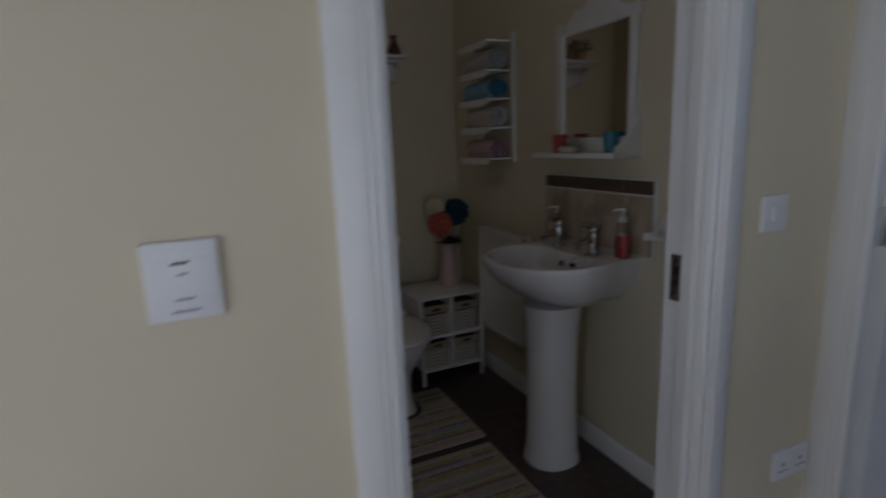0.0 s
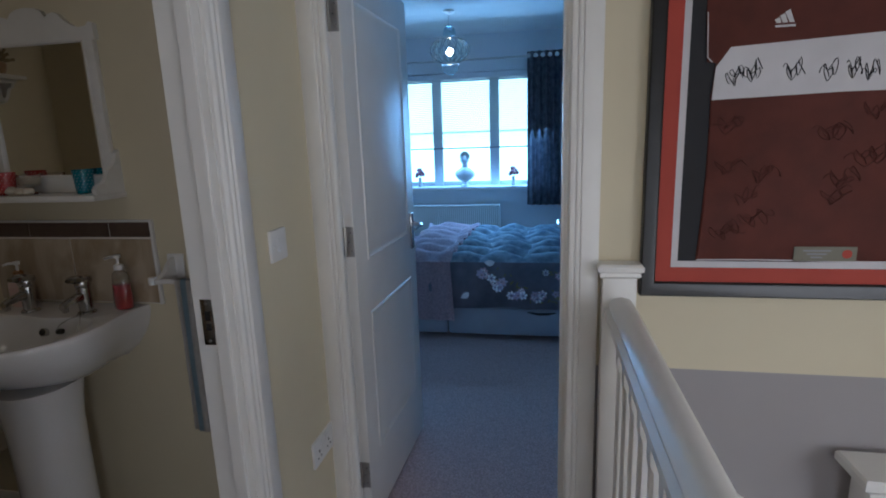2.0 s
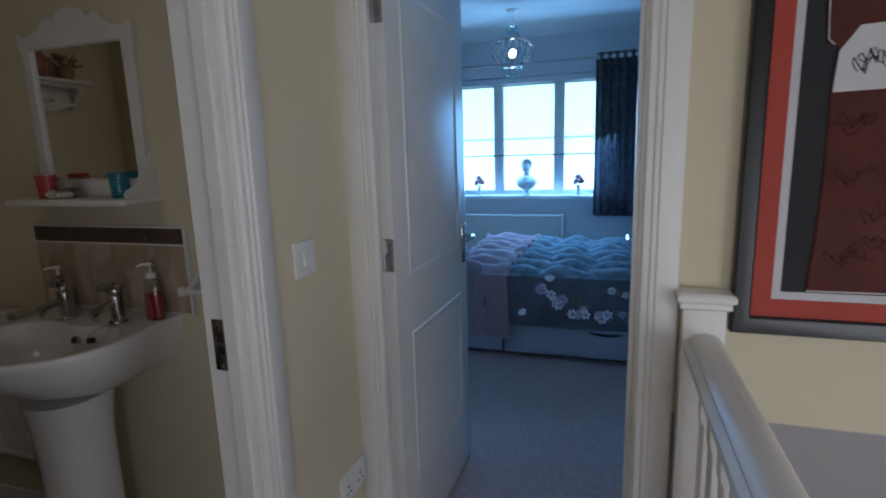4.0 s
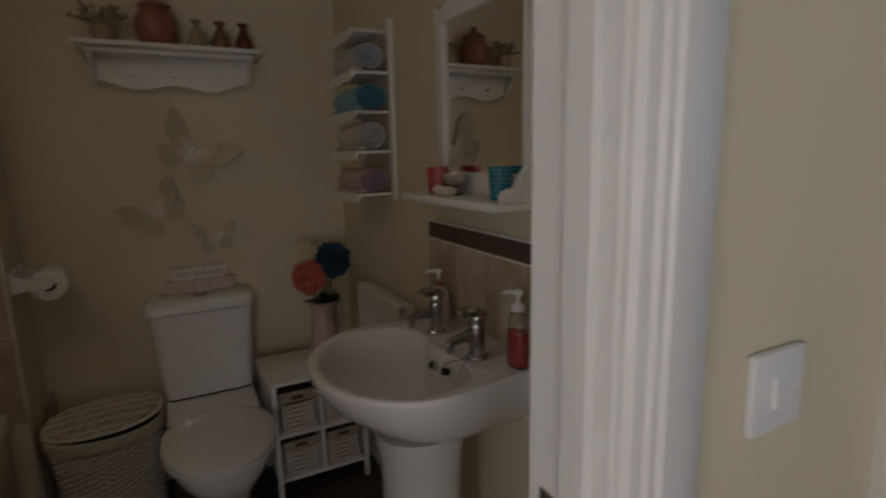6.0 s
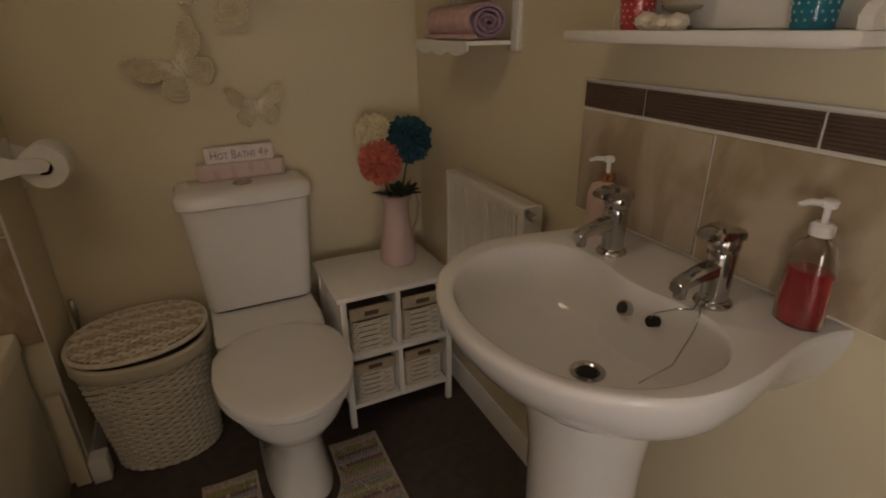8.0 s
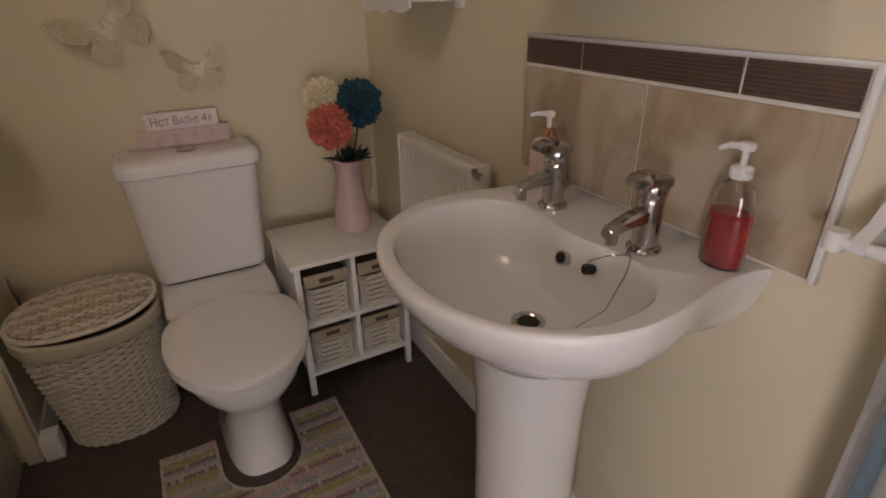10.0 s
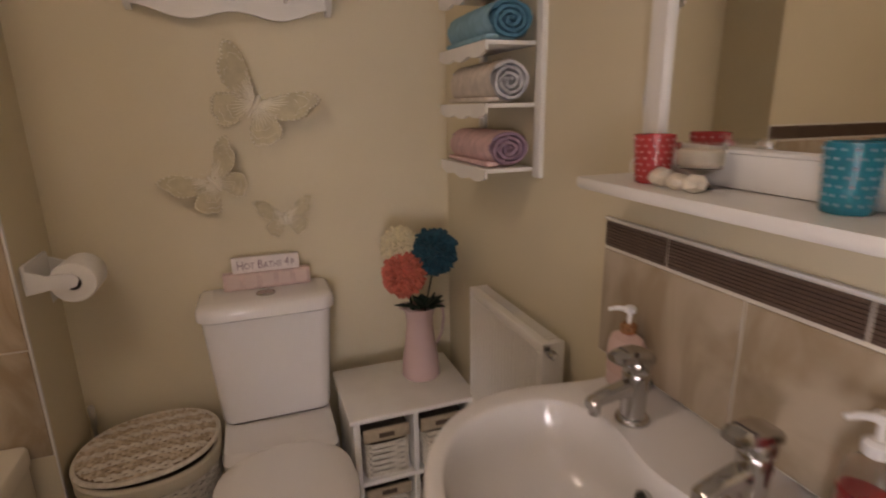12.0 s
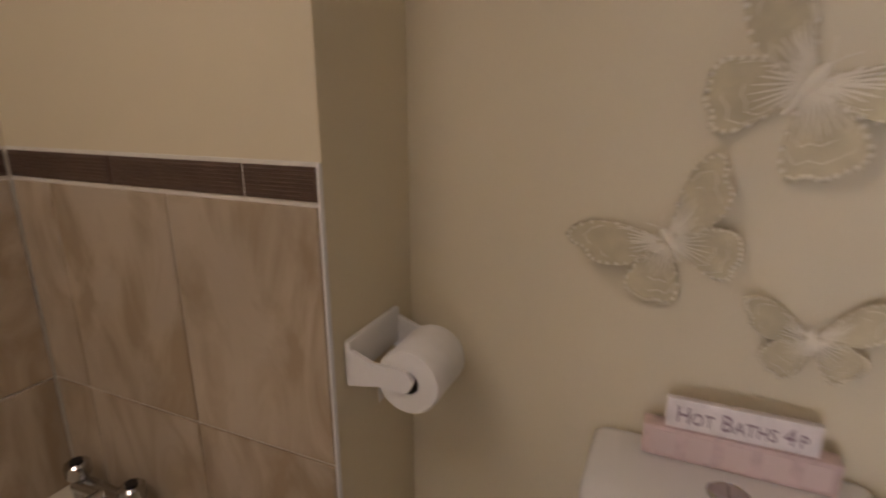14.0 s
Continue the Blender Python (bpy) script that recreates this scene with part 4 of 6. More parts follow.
# ---- butterflies ----
WING = mat("sheer grey cream wing", (0.56, 0.49, 0.33), 0.8, var=0.10, scale=30, bump=0.4, bscale=300)
PAPER = mat("cream cut paper", (0.78, 0.72, 0.59), 0.8, var=0.05, scale=30, bump=0.4, bscale=300)
FORE = [(0, 0), (0.10, 0.20), (0.26, 0.50), (0.46, 0.76), (0.66, 0.88), (0.80, 0.87), (0.82, 0.74), (0.76, 0.60), (0.80, 0.46), (0.74, 0.30), (0.60, 0.14), (0.38, 0.03), (0.15, -0.01)]
FORE = [(u * 0.978 + v * 0.208, v * 0.978 - u * 0.208) for u, v in FORE]
HIND = [(0, 0), (0.18, 0.02), (0.40, -0.02), (0.54, -0.10), (0.68, -0.20), (0.70, -0.32), (0.64, -0.44), (0.58, -0.56), (0.46, -0.60), (0.40, -0.70), (0.26, -0.66), (0.14, -0.48), (0.04, -0.18)]


def butterfly(loc, size, tilt, label):
    """Head up along its own z, wings raised off the wall behind it."""
    b = thing("wall_butterfly", loc, label, "wall decoration", "butterflies on the wall")
    b.rotation_euler = (0, radians(tilt), 0)
    for side in (-1, 1):
        for name, shape, lift in (("forewing", FORE, 0.34), ("hindwing", HIND, 0.26)):
            def to3(u, v, w=0.0):
                x = u * size
                return (side * x, -0.006 - lift * x - w - 0.004 * math.sin(u * 9), v * size)
            cx = sum(p[0] for p in shape) / len(shape)
            cz = sum(p[1] for p in shape) / len(shape)
            bm = bmesh.new()
            rim = shape
            inn = [(cx + (u - cx) * 0.82, cz + (v - cz) * 0.82) for u, v in shape]
            loft([[to3(u, v, 0.0) for u, v in rim], [to3(u, v, 0.0025) for u, v in rim], [to3(u, v, 0.0025) for u, v in inn], [to3(u, v, 0.0008) for u, v in inn]], bm=bm)
            wing = part(name, bm, WING, b)
            fan = bmesh.new()
            for (u, v) in shape[2:-1]:
                a = (u * 0.92 + 0.0, v * 0.92)
                tube([to3(0.03, 0.0, 0.001), to3(a[0] * 0.3, a[1] * 0.3, 0.004), to3(a[0] * 0.62, a[1] * 0.62, 0.001)], [size * 0.012, size * 0.013, size * 0.004], 5, fan)
            for q in (0.62, 0.80):
                tube([to3(u * q + 0.01, v * q, 0.002) for u, v in shape[2:-1]], size * 0.006, 4, fan)
            part("veining", fan, PAPER, wing, "raised cut-out veins", kind="stuff")
            edge = bmesh.new()
            for i in range(len(shape)):
                p, q = shape[i], shape[(i + 1) % len(shape)]
                for s in (0.25, 0.75):
                    u, v = p[0] + (q[0] - p[0]) * s, p[1] + (q[1] - p[1]) * s
                    ball(to3(u * 0.97, v * 0.97, 0.002), size * 0.024, edge, u=6, v=4)
            part("border", edge, PAPER, wing, "scalloped paper border", kind="stuff")
    part("body", tube([(0, -0.008, -0.30 * size), (0, -0.010, -0.12 * size), (0, -0.012, 0.02 * size), (0, -0.011, 0.12 * size), (0, -0.010, 0.17 * size)], [0.014 * size, 0.045 * size, 0.065 * size, 0.05 * size, 0.025 * size], 8), PAPER, b)
    for s in (-1, 1):
        part("antenna", tube([(0, -0.011, 0.16 * size), (s * 0.05 * size, -0.02, 0.26 * size), (s * 0.11 * size, -0.026, 0.33 * size)], 0.007 * size, 4), PAPER, b)


butterfly((0.801, NY - 0.001, 1.415), 0.165, 33, "large cream paper butterfly decoration on the bathroom wall")
butterfly((0.650, NY - 0.001, 1.183), 0.130, -33, "medium cream paper butterfly decoration on the bathroom wall")
butterfly((0.858, NY - 0.001, 1.055), 0.098, -4, "small cream paper butterfly decoration on the bathroom wall")

# ---- high wall shelf ----
hs = thing("wall_shelf", (0, 0, 0), "white wooden wall shelf with a scalloped apron and pegs", "shelf")
part("top", box_bm(0.445, 1.088, 2.800, 2.944, 1.795, 1.812, 0.004), WHITEWOOD, hs)
part("cornice", box_bm(0.475, 1.060, 2.835, 2.944, 1.775, 1.795, 0.006), WHITEWOOD, hs)
part("fascia", box_bm(0.495, 1.040, 2.915, 2.944, 1.690, 1.775, 0.002), WHITEWOOD, hs)
for x in (0.485, 1.032):
    part("bracket", plate([(2.944, 1.775), (2.845, 1.775), (2.850, 1.755), (2.875, 1.745), (2.890, 1.71), (2.915, 1.68), (2.944, 1.672)], 0.018, lambda u, v, w: (x + w, u, v)), WHITEWOOD, hs)
ap = [(0.503, 1.700), (1.032, 1.700)] + [(1.032 - 0.529 * i / 40, 1.672 - 0.013 * math.cos(i / 40 * math.tau * 2 + math.pi) - 0.012 * math.sin(math.pi * i / 40)) for i in range(41)]
part("apron", plate(ap, 0.012, lambda u, v, w: (u, 2.903 + w, v)), WHITEWOOD, hs)
for x in (0.62, 0.768, 0.915):
    part("peg", tube([(x, 2.905, 1.705), (x, 2.88, 1.710), (x, 2.872, 1.713)], [0.006, 0.006, 0.011], 12), WHITEWOOD, hs)


def pot(name, loc, prof, colour, label, cat, rough=0.35):
    t = thing(name, loc, label, cat)
    part("body", lathe(prof, (0, 0, 0), 28), mat(name + " glaze " + label.split()[0], colour, rough, var=0.1, scale=15), t)
    return t


j = pot("lidded_jar", (0.720, 2.868, 1.812), [(0.045, 0), (0.066, 0.02), (0.074, 0.06), (0.070, 0.095), (0.055, 0.122), (0.050, 0.13), (0.054, 0.134)], (0.28, 0.11, 0.065), "brown glazed lidded stoneware jar on the high shelf", "jar")
part("lid", lathe([(0.056, 0.135), (0.058, 0.142), (0.045, 0.153), (0.02, 0.162), (0.012, 0.168), (0.018, 0.178), (0.010, 0.19)], (0, 0, 0), 26), mat("brown glaze lid", (0.25, 0.10, 0.06), 0.35), j)
BT = [(0.026, 0), (0.034, 0.015), (0.033, 0.035), (0.020, 0.065), (0.013, 0.082), (0.014, 0.092), (0.022, 0.104), (0.018, 0.104), (0.010, 0.09)]
pot("bud_vase", (0.858, 2.868, 1.812), BT, (0.33, 0.26, 0.15), "olive cream glass bud vase on the high shelf", "vase")
pot("bud_vase", (0.945, 2.868, 1.812), BT, (0.22, 0.10, 0.06), "brown glass bud vase on the high shelf", "vase")
pot("bud_vase", (1.032, 2.868, 1.812), BT, (0.10, 0.015, 0.015), "dark red glass bud vase on the high shelf", "vase")
pf = pot("plant_pot", (0.545, 2.868, 1.812), [(0.03, 0), (0.042, 0.03), (0.045, 0.055), (0.04, 0.06)], (0.40, 0.26, 0.16), "small tan pot with dried flowers on the high shelf", "plant pot")
bm = bmesh.new()
rs = random.Random(8)
for i in range(30):
    a, e = rs.uniform(0, math.tau), rs.uniform(0.3, 1.3)
    d = Vector((math.cos(a) * math.cos(e), math.sin(a) * math.cos(e) * 0.6, math.sin(e)))
    tube([(0, 0, 0.05), Vector((0, 0, 0.05)) + d * 0.05, Vector((0, 0, 0.05)) + d * rs.uniform(0.07, 0.11)], [0.0015, 0.0015, 0.008], 5, bm)
part("dried_flowers", bm, mat("dried flowers", (0.30, 0.24, 0.14), 0.9, var=0.3, scale=80), pf)

# ---- toilet roll ----
th = thing("roll_holder", (0.19, 0, 0), "white plastic toilet roll holder with a part-used paper roll", "toilet roll holder")
part("wall_plate", box_bm(0.0005, 0.014, 2.705, 2.875, 0.955, 1.025, 0.006), PLASTIC, th)
arm = [(0.0, 1.012), (0.02, 1.004), (0.05, 0.992), (0.085, 0.993), (0.108, 0.990), (0.120, 0.975), (0.112, 0.957), (0.09, 0.952), (0.06, 0.956), (0.03, 0.950), (0.0, 0.945)]
part("front_arm", plate(arm, 0.009, lambda u, v, w: (u + 0.004, 2.706 + w, v)), PLASTIC, th)
part("rear_arm", plate(arm, 0.009, lambda u, v, w: (u + 0.004, 2.865 + w, v)), PLASTIC, th)
part("spindle", tube([(0.106, 2.712, 0.972), (0.106, 2.870, 0.972)], 0.009, 12), PLASTIC, th)
TP = mat("toilet paper", (0.80, 0.78, 0.75), 0.9, var=0.02, scale=40, bump=0.5, bscale=400, spec=0.1)
bm = bmesh.new()
rings = []
for r, y in ((0.020, 2.722), (0.053, 2.722), (0.055, 2.726), (0.055, 2.832), (0.053, 2.836), (0.020, 2.836)):
    rings.append([(0.106 + r * math.cos(k * math.tau / 32), y, 0.964 + r * math.sin(k * math.tau / 32)) for k in range(32)])
rl = part("paper_roll", loft(rings + [rings[0]], False, False, bm), TP, th, "white toilet paper roll")
part("cardboard_core", loft([[(0.106 + r * math.cos(k * math.tau / 24), y, 0.964 + r * math.sin(k * math.tau / 24)) for k in range(24)] for r, y in ((0.0198, 2.724), (0.0198, 2.834), (0.018, 2.834), (0.018, 2.724))], False, False), mat("grey card core", (0.2, 0.16, 0.13), 0.9), rl)
part("loose_sheet", loft([[(0.106 - 0.0555, 2.724, 0.964), (0.106 - 0.0555, 2.834, 0.964), (0.106 - 0.0545, 2.834, 0.964), (0.106 - 0.0545, 2.724, 0.964)], [(0.052, 2.724, 0.915), (0.052, 2.834, 0.915), (0.053, 2.834, 0.915), (0.053, 2.724, 0.915)]]), TP, rl)

# ---- laundry basket ----
WICK = mat("white painted wicker", (0.66, 0.60, 0.50), 0.6, var=0.10, scale=50, second=(0.74, 0.69, 0.60))
WTAN = mat("tan unpainted wicker", (0.50, 0.38, 0.25), 0.65, var=0.25, scale=60, second=(0.68, 0.58, 0.44))
# Dark core colour puts the shade between wicker strands into the baskets.
GAPSHADE = mat("dark shade in weave gaps", (0.10, 0.08, 0.06), 0.9, var=0.1)
LINEN = mat("cream linen liner", (0.60, 0.54, 0.42), 0.9, var=0.05, bump=0.6, bscale=600)


def weave(bm, ring_at, levels, count, amp, r):
    """Strands round a body: each goes in and out past the stakes, the next one the other way."""
    for i, lv in enumerate(levels):
        base = ring_at(lv, count * 2)
        c = Vector((sum(p[0] for p in base), sum(p[1] for p in base), 0)) / len(base)
        pts = []
        for k, p in enumerate(base):
            v = Vector((p[0] - c.x, p[1] - c.y, 0)).normalized()
            off = amp * (1 if (k // 2 + i) % 2 else -1) * (1.0 if k % 2 else 0.55)
            pts.append(Vector(p) + v * off)
        pts.append(pts[0])
        tube(pts, r, 5, bm, caps=False)


lb = thing("laundry_basket", (0, 0, 0), "white woven wicker laundry basket with its lid on", "laundry basket")


def basket_ring(z, n):
    u = z / 0.42
    return ring_of(0.41 - 0.010 * u, 2.745 - 0.022 * u, 0.150 + 0.034 * u, 0.118 + 0.054 * u, 2.2, n, z)


part("shell", loft([basket_ring(0.004, 48), basket_ring(0.2, 48), basket_ring(0.405, 48)]), GAPSHADE, lb)
bm = bmesh.new()
weave(bm, basket_ring, [0.012 + 0.0112 * i for i in range(34)], 40, 0.0034, 0.0052)
part("woven_body", bm, WICK, lb, kind="stuff")
bm = bmesh.new()
for k in range(44):
    tube([basket_ring(z, 44)[k] for z in (0.004, 0.2, 0.40)], 0.003, 5, bm)
part("stake_cage", bm, WICK, lb, kind="stuff")
bm = bmesh.new()
weave(bm, basket_ring, [0.008], 60, 0.003, 0.008)
part("foot_braid", bm, WICK, lb)
part("liner", loft([[(x, y, z) for x, y, z in ring_of(0.40, 2.722, 0.190 + o, 0.176 + o, 2.2, 60, zz)] for o, zz in ((0.001, 0.385), (0.005, 0.392), (0.004, 0.41), (0.005, 0.424), (0.0, 0.430), (-0.008, 0.43))], False, False), LINEN, lb, "cream linen liner folded over the rim")
# Lid core coloured dark for the shade between its strands.
ld = part("lid", loft([ring_of(0.40, 2.722, 0.188 * s, 0.172 * s, 2.2, 60, z) for s, z in ((0.98, 0.436), (1.0, 0.440), (0.97, 0.446), (0.5, 0.455), (0.1, 0.457))]), mat("shaded lid base", (0.20, 0.14, 0.09), 0.8, var=0.2, scale=40), lb, "tan and white woven lid")
for mm, sel in ((WTAN, 0), (WICK, 1)):
    bm = bmesh.new()
    for i in range(27):
        if (i % 5 in (1, 2)) == (sel == 0):
            continue
        v = -0.163 + i * 0.01255
        w = 0.184 * math.sqrt(max(0.0, 1 - (v / 0.169) ** 2))
        n = max(4, int(w / 0.0085))
        pts = []
        for k in range(2 * n + 1):
            u = -w + k * w / n
            pts.append((0.40 + u, 2.722 + v + 0.0012 * math.sin(u * 60 + i), 0.4575 - 0.010 * ((u / 0.19) ** 2 + (v / 0.17) ** 2) + 0.0034 * math.cos(math.pi * (u / 0.0165 + i))))
        tube(pts, 0.0052, 5, bm, caps=True)
    part("lid_weave", bm, mm, ld, kind="stuff")
ld_tilt = pose(0.40, 2.722, 0.447, -1.6, -2.4, 0) @ pose(-0.40, -2.722, -0.441)
part("lid_rim", tube([(x, y, 0.441) for x, y, _ in ring_of(0.40, 2.722, 0.189, 0.173, 2.2, 60)] + [(0.40 + 0.189, 2.722, 0.441)], 0.0075, 6, caps=False), WICK, ld)
ld.matrix_local = ld_tilt
br = thing("toilet_brush", (0.222, 2.885, 0), "steel handled toilet brush behind the laundry basket", "toilet brush")
part("holder", lathe([(0.022, 0), (0.024, 0.02), (0.024, 0.26), (0.022, 0.27)], (0, 0, 0), 20), PLASTIC, br)
part("handle", lathe([(0.006, 0.26), (0.006, 0.44), (0.010, 0.45), (0.010, 0.515), (0.006, 0.52)], (0, 0, 0), 14), SATIN, br)

# ---- storage unit with baskets ----
su = thing("storage_unit", (0, 0, 0), "white wooden storage unit holding four wicker baskets", "cabinet")
part("top", box_bm(0.960, 1.368, 2.512, 2.842, 0.498, 0.514, 0.003), WHITEWOOD, su)
for x in (0.972, 1.338):
    for y in (2.522, 2.814):
        part("leg", box_bm(x, x + 0.020, y, y + 0.020, 0.0, 0.498, 0.002), WHITEWOOD, su)
part("side_panel", box_bm(0.976, 0.984, 2.542, 2.814, 0.085, 0.498), WHITEWOOD, su)
part("side_panel", box_bm(1.346, 1.354, 2.542, 2.814, 0.085, 0.498), WHITEWOOD, su)
part("back_panel", box_bm(0.992, 1.338, 2.826, 2.832, 0.085, 0.498), WHITEWOOD, su)
for z in (0.078, 0.270):
    part("shelf", box_bm(0.992, 1.338, 2.524, 2.826, z, z + 0.016, 0.002), WHITEWOOD, su)
for z0, z1 in ((0.094, 0.270), (0.286, 0.498)):
    part("divider", box_bm(1.157, 1.173, 2.524, 2.826, z0, z1, 0.002), WHITEWOOD, su)
FABRIC = mat("tan basket lining", (0.42, 0.34, 0.24), 0.9, var=0.1, scale=40)
rs = random.Random(3)
for bx0, bx1 in ((0.998, 1.151), (1.179, 1.332)):
    for bz0, bz1, face in ((0.0945, 0.245, "pale"), (0.2865, 0.458, "pale")):
        b = thing("wicker_basket", ((bx0 + bx1) / 2, 2.68, bz0), "whitewashed wicker storage basket with a handle slot in the cabinet", "basket", "baskets in the storage unit")
        w, h = (bx1 - bx0) / 2 - 0.003, bz1 - bz0
        part("box", box_bm(-w + 0.006, w - 0.006, -0.132, 0.14, 0.002, h - 0.004), GAPSHADE, b)

        def rr(z, n, w=w):
            return ring_of(0, 0.0, w - 0.005, 0.142, 12, n, z)
        bm = bmesh.new()
        top = h * 0.74
        weave(bm, rr, [0.006 + 0.0098 * i for i in range(int(top / 0.0098))], 30, 0.0024, 0.0040)
        part("woven_sides", bm, WICK, b, kind="stuff")
        part("lining", box_bm(-w, w, -0.1455, -0.139, top, h, 0.002), FABRIC, b, "tan cloth lining over the rim")
        part("handle_hole", box_bm(-0.024, 0.024, -0.1475, -0.1452, top + 0.012, top + 0.028, 0.0008), mat("dark handle slot", (0.09, 0.06, 0.04), 0.8), b)

# ---- jug of flowers ----
JUG = mat("pale pink enamel", (0.58, 0.42, 0.40), 0.18, var=0.03)
jg = thing("flower_jug", (1.243, 2.715, 0.514), "pale pink enamel jug on the storage unit", "jug")
part("body", lathe([(0.060, 0), (0.064, 0.004), (0.064, 0.02), (0.060, 0.065), (0.050, 0.13), (0.044, 0.185), (0.044, 0.205), (0.049, 0.232), (0.055, 0.245), (0.052, 0.245), (0.041, 0.21), (0.039, 0.18)], (0, 0, 0), 32), JUG, jg)
part("rim", tube([(x - (0.012 if x < -0.04 else 0), y, 0.246 + (0.006 if x < -0.03 else 0)) for x, y, _ in ring_of(0, 0, 0.054, 0.054, 2, 24)] + [(0.054, 0, 0.246)], 0.0028, 6, caps=False), JUG, jg)
part("handle", tube([(0.042, 0.012, 0.218), (0.064, 0.02, 0.240), (0.090, 0.028, 0.230), (0.097, 0.032, 0.18), (0.088, 0.029, 0.13), (0.062, 0.021, 0.085), (0.048, 0.016, 0.075)], 0.005, 8), JUG, jg)
fl = thing("artificial_flowers", (1.243, 2.715, 0.514), "bunch of cream, coral and teal artificial pompom flowers in the jug", "flowers")
PET = {"teal": mat("teal petals", (0.010, 0.07, 0.105), 0.75, var=0.35, scale=50), "coral": mat("coral petals", (0.62, 0.16, 0.11), 0.75, var=0.2, scale=50), "cream": mat("cream petals", (0.80, 0.72, 0.50), 0.8, var=0.1, scale=50)}
LEAF = mat("dark green leaf", (0.012, 0.028, 0.018), 0.5, var=0.3, scale=60)


def pompom(c, r, m, seed, label):
    g = random.Random(seed)
    bm = bmesh.new()
    ball(c, r * 0.62, bm, u=12, v=8)
    C = Vector(c)
    n = 230
    for i in range(n):
        zz = 1 - 2 * (i + 0.5) / n
        a = i * 2.39996
        d = Vector((math.sqrt(1 - zz * zz) * math.cos(a), math.sqrt(1 - zz * zz) * math.sin(a), zz)) + Vector((g.uniform(-.1, .1), g.uniform(-.1, .1), g.uniform(-.1, .1)))
        d.normalize()
        s = d.cross(Vector((0.3, 0.2, 1))).normalized()
        b = d.cross(s)
        q = g.uniform(0, math.tau)
        s, b = s * math.cos(q) + b * math.sin(q), b * math.cos(q) - s * math.sin(q)
        R = r * g.uniform(0.90, 1.06)
        w = r * 0.13
        p0 = C + d * (r * 0.55)
        vs = [bm.verts.new(p) for p in (p0 - s * w * 0.6, p0 + s * w * 0.6, C + d * (R * 0.85) + s * w + b * w * 0.3, C + d * R + s * w * 0.35 + b * w * 0.9, C + d * R - s * w * 0.35 + b * w * 0.9, C + d * (R * 0.85) - s * w + b * w * 0.3)]
        bm.faces.new(vs)
        vs2 = [bm.verts.new(v.co - b * w * 0.45) for v in vs]
        bm.faces.new(list(reversed(vs2)))
        for k in range(6):
            bm.faces.new((vs[k], vs2[k], vs2[(k + 1) % 6], vs[(k + 1) % 6]))
    return part("bloom", bm, m, fl, label, smooth=False)


pompom((0.062, 0.02, 0.422), 0.082, PET["teal"], 1, "teal pompom bloom")
pompom((-0.048, 0.0, 0.362), 0.074, PET["coral"], 2, "coral pompom bloom")
pompom((-0.040, 0.065, 0.442), 0.068, PET["cream"], 3, "cream pompom bloom")
for c in ((0.062, 0.02, 0.38), (-0.048, 0, 0.33), (-0.04, 0.065, 0.40)):
    part("stem", tube([(0, 0, 0.10), (c[0] * 0.4, c[1] * 0.4, 0.24), c], 0.003, 6), LEAF, fl)
rs = random.Random(4)
for i in range(26):
    a = rs.uniform(0, math.tau)
    el = rs.uniform(0.35, 1.3)
    d = Vector((math.cos(a) * math.cos(el), math.sin(a) * math.cos(el) * 0.8, math.sin(el)))
    s = d.cross(Vector((0, 0, 1))).normalized()
    L = rs.uniform(0.05, 0.085)
    p = Vector((0.01, -0.01, 0.245)) + Vector((d.x, d.y, 0)) * 0.022
    bm = bmesh.new()
    rings = []
    for t, w in ((0, 0.004), (0.3, 0.014), (0.6, 0.017), (0.85, 0.009), (1, 0.002)):
        q = p + d * (L * t) + Vector((0, 0, -0.02 * t * t))
        rings.append([q - s * w, q + Vector((0, 0, 0.003)), q + s * w, q + Vector((0, 0, -0.001))])
    part("leaf", loft(rings, bm=bm), LEAF, fl)

# ---- mats ----
MATC = [mat("mat yarn " + n, c, 0.95, var=0.12, scale=90, bump=0.8, bscale=800, spec=0.1) for n, c in (("cream", (0.56, 0.50, 0.42)), ("olive", (0.42, 0.40, 0.20)), ("mauve", (0.34, 0.20, 0.24)), ("blue", (0.38, 0.42, 0.44)), ("pink", (0.52, 0.40, 0.37)))]
BANDS = [4, 0, 1, 1, 2, 3, 0, 2, 1, 1, 4, 0, 4, 3, 1, 0, 1, 2, 4, 4, 3, 0, 2, 1, 1, 0, 4, 2, 3, 3, 0, 1, 1, 2, 0, 4]


